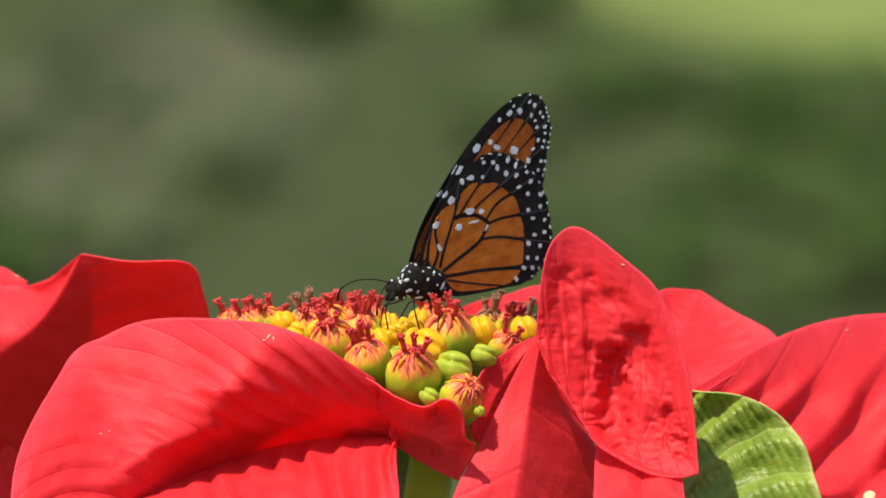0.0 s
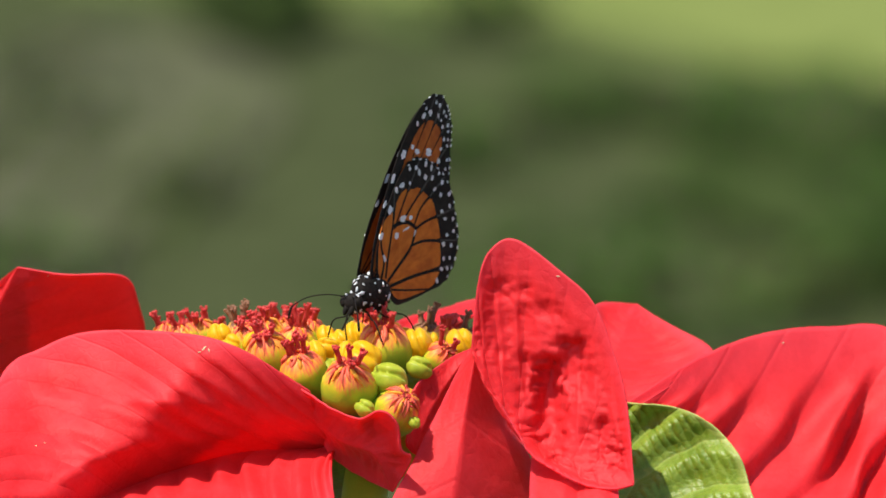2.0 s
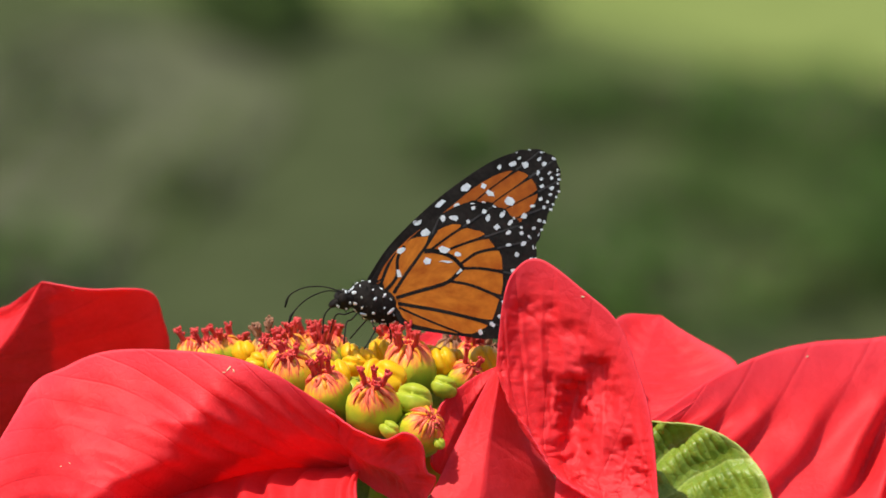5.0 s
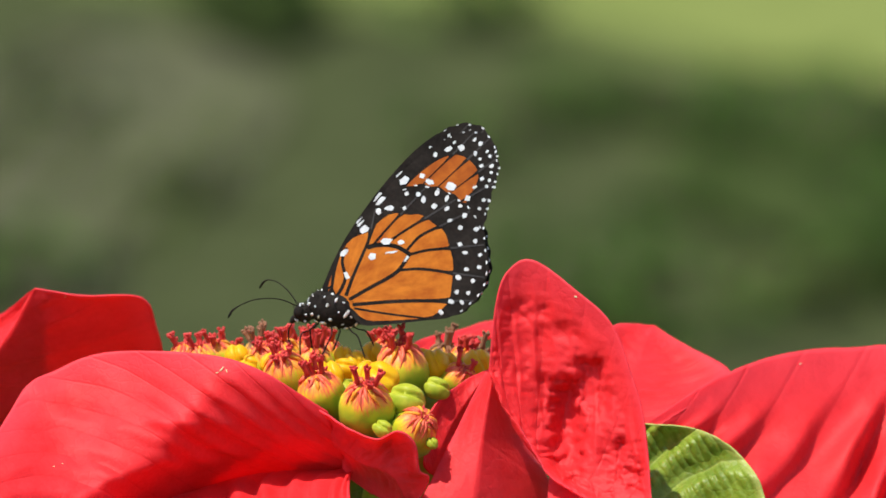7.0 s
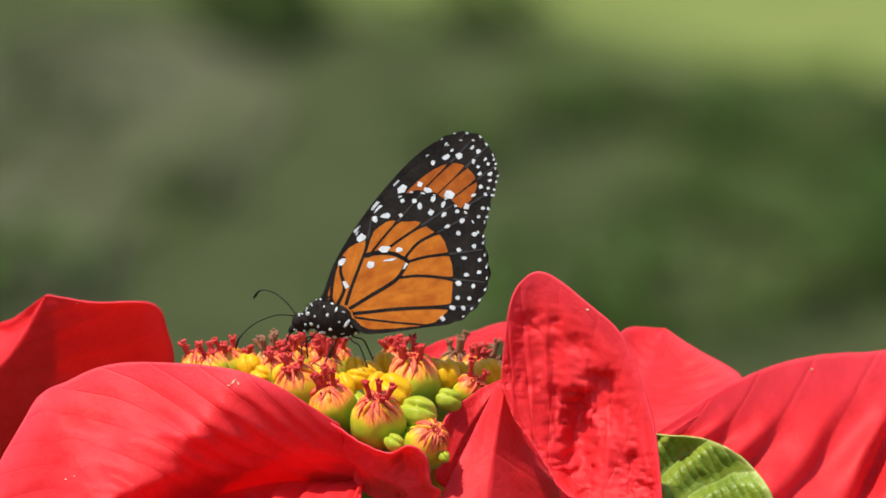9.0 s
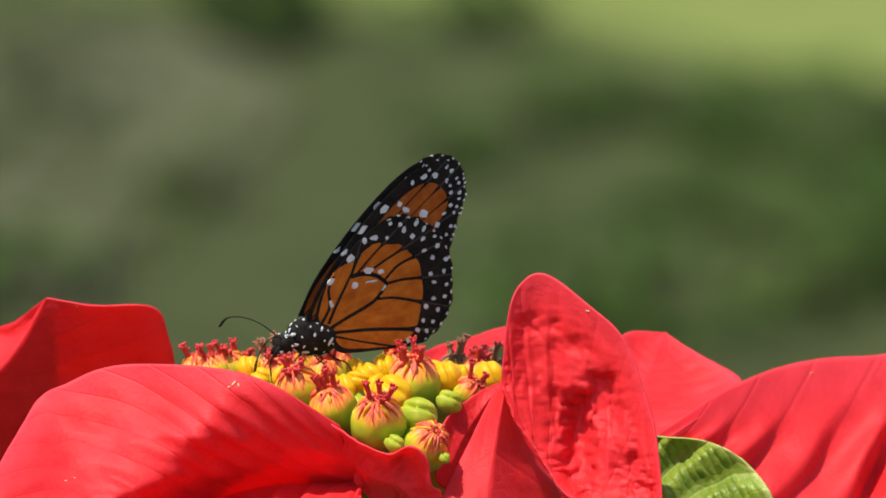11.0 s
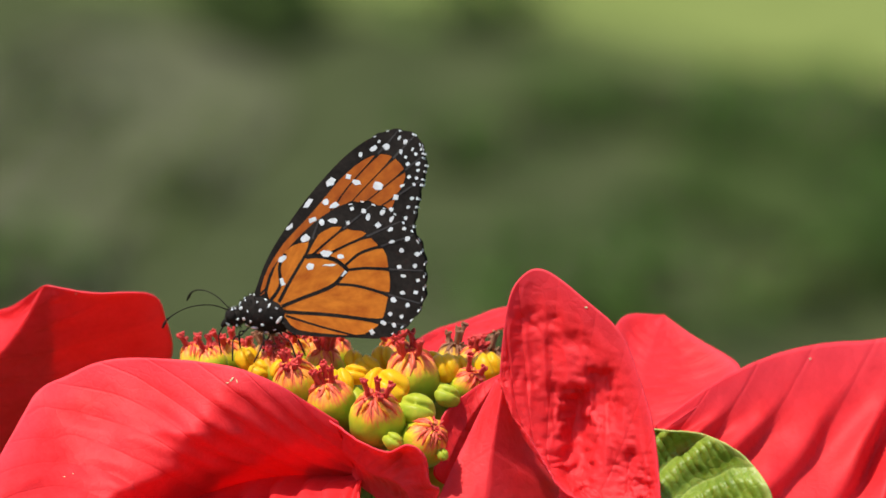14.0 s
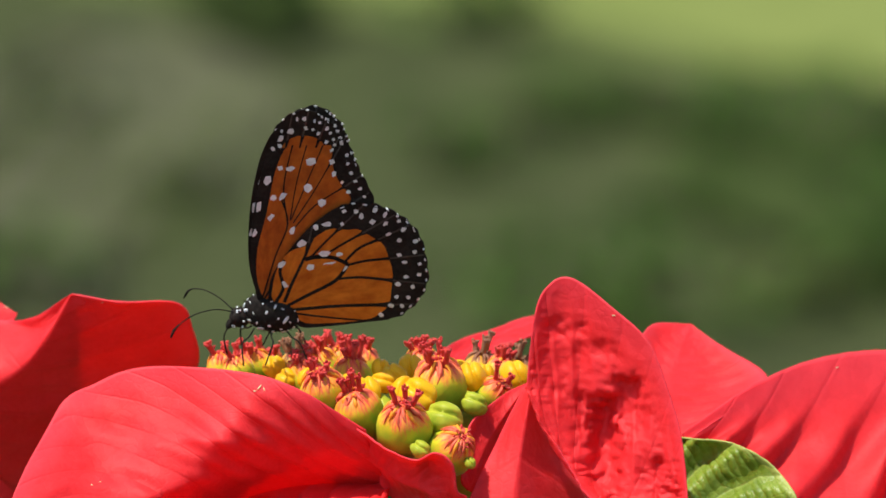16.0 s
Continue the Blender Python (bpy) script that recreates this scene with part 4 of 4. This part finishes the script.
def patch(name, outline, z, material, label, category):
    """A sheet of other growth that lies on the ground."""
    bm = bmesh.new()
    bm.faces.new([bm.verts.new((x, y, z)) for x, y in outline])
    return tagged(part(name, bm, material), label, category, kind="structure")


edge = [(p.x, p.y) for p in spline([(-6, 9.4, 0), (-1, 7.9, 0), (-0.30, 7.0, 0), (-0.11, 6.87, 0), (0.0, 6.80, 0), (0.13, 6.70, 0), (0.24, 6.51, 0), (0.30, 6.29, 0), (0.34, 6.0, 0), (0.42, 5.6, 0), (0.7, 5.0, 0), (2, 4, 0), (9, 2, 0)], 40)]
# a sheet of brighter green than the ground, beyond a curved edge
patch("lawn", edge + [(60, 20), (60, 90), (-60, 90), (-60, 20)], 0.004, LAWN, "bright yellow-green lawn", "lawn")
# an added strip of middle tone softens the step from lawn to ground
patch("lawn_border", [(x, y - 0.14) for x, y in edge] + [(60, 20), (60, 90), (-60, 90), (-60, 20)], 0.002, MIDGREEN, "strip of in-between green along the lawn", "grass")


def spread_out(x, y, rx, ry, seed):
    """An uneven round outline in plan."""
    return [(x + rx * math.cos(a) * (1 + 0.3 * noise.noise(Vector((math.cos(a), math.sin(a), seed)))), y + ry * math.sin(a) * (1 + 0.3 * noise.noise(Vector((math.cos(a), math.sin(a), seed + 5)))))
            for a in (2 * math.pi * k / 40 for k in range(40))]


patch("dry_ground", spread_out(-0.235, 6.26, 0.12, 0.36, 1), 0.008, DRY, "grey dry patch in the grass", "dry grass")
patch("dry_ground", spread_out(-0.29, 5.72, 0.08, 0.20, 2), 0.008, DRY, "grey dry patch in the grass", "dry grass")
# uneven patches of a darker green, laid over the ground colour
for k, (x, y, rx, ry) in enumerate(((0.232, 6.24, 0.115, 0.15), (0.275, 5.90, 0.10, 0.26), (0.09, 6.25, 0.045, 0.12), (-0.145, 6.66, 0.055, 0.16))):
    patch("darker_grass", spread_out(x, y, rx, ry, 11 + k), 0.012 + 0.004 * k, DEEP, "patch of darker green grass", "grass")
for k, (x, y, h, w, leaves) in enumerate(((-0.145, 6.66, 0.07, 0.05, 190), (0.24, 6.1, 0.05, 0.14, 60), (0.1, 5.3, 0.07, 0.14, 160), (0.03, 6.62, 0.04, 0.06, 48),
                                          (0.31, 5.5, 0.08, 0.07, 160), (0.36, 5.95, 0.06, 0.08, 110), (-0.30, 5.45, 0.05, 0.08, 80))):
    clump(x, y, h, w, leaves, 0.03, SHRUB, "dark green low garden plant", 20 + k)
for k, (x, y, h, w, leaves) in enumerate(((0.235, 5.42, 0.04, 0.05, 90),)):
    clump(x, y, h, w, leaves, 0.03, PALELEAF, "pale green low garden plant", 40 + k)


rng = random.Random(8)
for k in range(8):
    clump(rng.uniform(-0.36, -0.06), rng.uniform(5.3, 6.5), rng.uniform(0.02, 0.045), rng.uniform(0.03, 0.06), 64, 0.026, WEED, "small grey-green weed in the grass", 80 + k)
for k in range(7):
    clump(rng.uniform(-0.02, 0.36), rng.uniform(5.3, 6.3), rng.uniform(0.02, 0.045), rng.uniform(0.03, 0.06), 64, 0.026, SHRUB, "small green weed in the grass", 100 + k)


def grass_stalk(x, y, dx, height, seed):
    """A bent dry stalk with a few narrow blades."""
    rng = random.Random(seed)
    root = tagged(new("grass_stalk"), "bent pale dry grass stalk in the garden", "grass", "dry stalks")
    root.location = (x, y, 0)
    bm = bmesh.new()
    line = spline([(0, 0, -0.02), (dx * 0.4, 0.01, height * 0.5), (dx, 0.0, height)], 14)
    tube(bm, line, [0.0055 * (1 - 0.05 * i) for i in range(14)], 6)
    part("stem", bm, PALELEAF, root)
    for k in (3, 6, 9, 12):
        bm = bmesh.new()
        p, out = line[k], Vector((rng.choice((-1, 1)) * rng.uniform(0.02, 0.04), rng.uniform(-0.01, 0.01), rng.uniform(0.0, 0.03)))
        tube(bm, [p, p + out * 0.5 + Vector((0, 0, 0.008)), p + out], [0.002, 0.003, 0.0006], 4)
        part("blade", bm, PALELEAF, root)


for k, (x, y, dx, h) in enumerate(((-0.30, 5.6, 0.10, 0.10), (-0.26, 5.55, 0.12, 0.12), (-0.34, 5.9, 0.09, 0.09), (-0.20, 5.7, 0.07, 0.08))):
    grass_stalk(x, y, dx, h, 60 + k)


# ---- movement ----
# seconds, tenths of a millimetre to the right and down, tilt forward in degrees
SWAY = [(0, 0, 0, 0), (0.2, -8, 33, 1.5), (0.4, -32, 38, 2), (0.5, -54, 22, 1.6), (0.6, -74, 6, 0), (0.8, -82, 4, -0.5), (1, -41, 57, 0.8), (1.2, -18, 70, 2), (1.4, -95, 4, 0), (1.5, -133, -19, -1.8),
        (1.6, -128, -12, -1), (1.8, -104, 18, 0), (2, -115, 22, -0.3), (2.1, -120, 8, -0.5), (2.4, -80, 36, 1), (2.5, -84, 39, 1.3), (2.7, -93, 34, 1), (3, -98, 25, 0.5), (3.3, -34, 80, 2.5),
        (3.5, -38, 83, 3.1), (3.7, -73, 52, 2), (5.8, -71, 55, 1), (6, -74, 59, 1.3), (6.1, -70, 68, 1.5), (6.2, -38, 88, 2), (6.3, -22, 110, 2), (6.4, -12, 117, 2), (6.5, -18, 109, 1.6),
        (6.6, -40, 95, 1.4), (6.8, -66, 60, 0), (7, -84, 59, -0.5), (7.5, -49, 75, 1.8), (8, -31, 102, 1.0), (8.5, -83, 59, 0), (8.7, -69, 70, 1), (10.8, -54, 86, 1), (11, -63, 80, 0.5),
        (11.5, -69, 77, 1), (12, -98, 49, 0.8), (12.5, -54, 85, 1.6), (13, -71, 72, 1.8), (13.2, -84, 60, 1.2), (13.4, -84, 64, 1.2), (13.5, -72, 72, 1.6), (14, -66, 65, 2.8), (14.2, -56, 80, 3),
        (14.5, -51, 82, 2.3), (15, -83, 54, 0.5), (15.2, -84, 52, 0.5), (15.5, -46, 72, 1.8), (15.8, -20, 84, 2.6), (16, -18, 80, 2.6)]
# seconds, place of the wing roots across and down the flower's front, heading towards the lens, lean away, nose down, wings apart, forewings and hindwings forward
PERCH = [(0, 761, 476, 38, 4.2, -1.6, -2.5, -31, -4.4), (0.5, 713, 499, 40.7, 3.5, -1.1, -2.5, -31.2, -3.6),
         (1, 730, 530, 45.4, -0.9, -1.1, -2.5, -29.7, -2.7), (1.5, 644, 460, 60.5, 0.5, -0.7, -2.5, -29.3, -2.2),
         (2, 662, 496, 58.7, 2, -0.8, -2.5, -28.9, -2.5), (2.5, 703, 510, 64.9, -2.8, -0.3, -2.5, -26.5, 0),
         (3, 695, 495, 71.7, -3.7, -0.8, -2.5, -27.5, -1.8), (3.5, 737, 545, 62, -3.5, -0.8, -2.5, -27.5, -1.8),
         (3.7, 695, 519, 60, -0.5, -0.8, -2.5, -28, -2), (5.8, 673, 515, -8, 11.8, -21.9, -2.5, -25, -6), (6, 635, 506, 0.6, -7.5, -17, -2.5, -1.8, -8.3),
         (6.1, 602, 512, 2, -8, -14, -2.5, -1, -7), (6.2, 640, 538, 2, -8, -8, -2.5, -2, -5), (6.3, 706, 583, -5, 71, -3, -2.5, -54, -6),
         (6.4, 705, 590, -8, 52.5, 0, -2.5, -34, -1), (6.5, 704, 597, -15, 39, 0.7, -2.5, -34, -1), (6.6, 684, 580, -10, 28.5, 0, -2.5, -30, -1),
         (6.8, 622, 532, -8, 18.5, 0, -2.5, -29, 0), (7, 607, 525, -10, 13.6, -0.3, -2.5, -29.4, -1),
         (7.5, 630, 540, -4.4, 13, 0.2, -2.5, -27.7, 1.4), (8, 651, 568, -7, 12.5, -0.4, -2.5, -30.4, -0.6),
         (8.5, 598, 528, -6.1, 13.5, -0.1, -2.5, -29.3, 0), (8.7, 605, 532, -6.7, 12.5, -0.3, -2.5, -29.4, 0),
         (10.8, 581, 578, 38.2, -5.5, -0.3, -2.5, -32.9, -1.4), (11, 564, 573, 32.4, -5.5, -2, -2.5, -33, -6.8),
         (11.5, 560, 568, 30.5, -7.5, -2, -2.5, -32.8, -6.5), (12, 533, 545, 24.6, -5.3, -0.7, -2.5, -30.7, -3.1),
         (12.5, 576, 572, 29.8, -7.5, -1.8, -2.5, -31.7, -5.8), (13, 556, 558, 28.4, -7.5, -1.7, -2.5, -31.2, -5.6),
         (13.1, 545, 534, 22, 0, -10, 4, -26, -6), (13.2, 531, 523, 15, 0, -14, 8, -20, -6), (13.3, 508, 546, 10, 10, -17, 64, -10, -1),
         (13.4, 489, 546, 8, 12, -17, 82, -4, 5), (13.5, 502, 564, 5, 22, -22, 80, -8, 8), (13.6, 501, 552, 0, -24, -5, -2, -21, -6),
         (13.7, 484, 548, -5, 8, -5, 6, -26, -7), (13.8, 480, 546, -6, 10, -7, -2.5, -29, -8), (13.9, 476, 537, -6, 9, -5, -2.5, -28, -8), (14, 487, 534, -6, 6.8, -2.6, -2.5, -25.5, -7.5),
         (14.2, 485, 548, -4, 5.5, -2.6, -2.5, -24, -7), (14.3, 495, 552, -2, -7.5, -2, -2.5, -18, -7),
         (14.4, 490, 548, -1, -17.5, -2, -2.5, -12, -7), (14.5, 481, 542, -1.3, -21.5, -2.1, -2.5, -10.2, -7.5),
         (14.7, 457, 535, 3, -19.5, -2, -2.5, -11, -6), (14.9, 441, 527, 9, 5.5, -1, -2.5, -23, -3), (15, 443, 527, 10.2, 6.8, -1.1, -2.5, -24.6, -3),
         (15.5, 482, 543, 1.2, 7.2, 0.1, -2.5, -21.7, 0.8), (15.9, 495, 543, 1.5, 6.5, 0, -2.5, -21.7, 0),
         (16, 494, 532, 2.9, -21.5, -0.3, -2.5, 2, -2.1)]


BODY_LEAN = 0.35   # the share of the lean that the body takes; the wings lean the rest


def flower_pose(t, right, down, tilt):
    a, b = panned(t)
    hub = at(0.6, -20.4, 0)
    shift = at((right - a) / 10, -(down - b) / 10, 0)
    return Matrix.Translation(FLOWER + shift + hub) @ pose(0, 0, 0, tilt) @ Matrix.Translation(-hub)


def perch_pose(t, x, y, yaw, lean, nose):
    a, b = panned(t)
    place = FLOWER + at((x - 784 - a) / 10, (441 - y + b) / 10, -6)
    return Matrix.Translation(place) @ pose(0, 0, 0, 0, 0, yaw) @ pose(0, 0, 0, 0, -nose, 0) @ pose(0, 0, 0, -lean * BODY_LEAN, 0, 0)


def perch_rows():
    """The perch, and between its rows the place carried along by the swaying flower."""
    def sway(t):
        for a, b in zip(SWAY, SWAY[1:]):
            if t <= b[0]:
                k = (t - a[0]) / (b[0] - a[0])
                return a[1] + (b[1] - a[1]) * k, a[2] + (b[2] - a[2]) * k
    rows = {r[0]: r for r in PERCH}
    for t, right, down, tilt in SWAY:
        if t not in rows:
            a = max((r for r in PERCH if r[0] < t), key=lambda r: r[0])
            b = min((r for r in PERCH if r[0] > t), key=lambda r: r[0])
            k = (t - a[0]) / (b[0] - a[0])
            mix = [p + (q - p) * k for p, q in zip(a, b)]
            ra, rb = sway(a[0]), sway(b[0])
            mix[1] += right - (ra[0] + (rb[0] - ra[0]) * k)
            mix[2] += down - (ra[1] + (rb[1] - ra[1]) * k)
            rows[t] = tuple(mix)
    return [rows[t] for t in sorted(rows)]


# seconds, and where the two antennae point: the one on the lens side and the other
FEEL = [(0, (-8, -6, -3.5), (-5, 9.2, -4)), (3.7, (-8, -6, -3.5), (-5, 9.2, -4)), (5.8, (-6, -3, -6), (-6, 3, -5)), (6.0, (-6, -3, -6), (-6, 3, -5)), (6.3, (-10.5, -4.4, 0), (-7.5, 6, 0)),
        (6.6, (-10.5, -4.4, -1), (-7.7, 6.5, 2)), (7.5, (-11, -4.6, -2.2), (-8, 6.5, 2)), (8.0, (-11, -4.6, -2), (-8, 6.5, 2)), (8.5, (-9, -4, -5), (-8, 6.5, 2)), (10.8, (-8, -6, -3.5), (-6.5, 8.5, 0.5)),
        (12.5, (-8, -6, -3.5), (-6.5, 8.5, 0.5)), (13.0, (-8, -6, -3.5), (-6.5, 8.5, -2)), (13.4, (-11, -4.6, -3), (-8.4, 7, 0)), (14.0, (-10, -4.6, -3), (-8.4, 7, 0)), (16.0, (-10.5, -4.6, -3), (-8.4, 7, 0))]


def motions():
    for s, ob in feelers.items():
        rest = Vector(FEELERS[s][-1])
        walk(ob, [(r[0], Matrix.Translation(FEELER_ROOT[s]) @ rest.rotation_difference(Vector(r[1 if s < 0 else 2])).to_matrix().to_4x4()) for r in FEEL])
    perch = perch_rows()
    walk(flower, [(t, flower_pose(t, r, d, k)) for t, r, d, k in SWAY])
    walk(butterfly, [(t, perch_pose(t, x, y, yaw, lean, nose)) for t, x, y, yaw, lean, nose, apart, fore, hind in perch])
    for (tag, which), ob in wings.items():
        s = -1 if tag == "near" else 1
        root = (0.0, s * 0.0018, 0.0) if which == "hind" else (-0.0025, s * 0.0014, 0.0005)
        walk(ob, [(t, Matrix.Translation(root) @ pose(0, 0, 0, -s * apart - lean * (1 - BODY_LEAN), 0, 0) @ pose(0, 0, 0, 0, -(hind if which == "hind" else fore + (0 if s < 0 else 2.2 if t > 15.95 or 6.7 < t < 13.05 else -0.7)), 0))
                  for t, x, y, yaw, lean, nose, apart, fore, hind in perch])


motions()
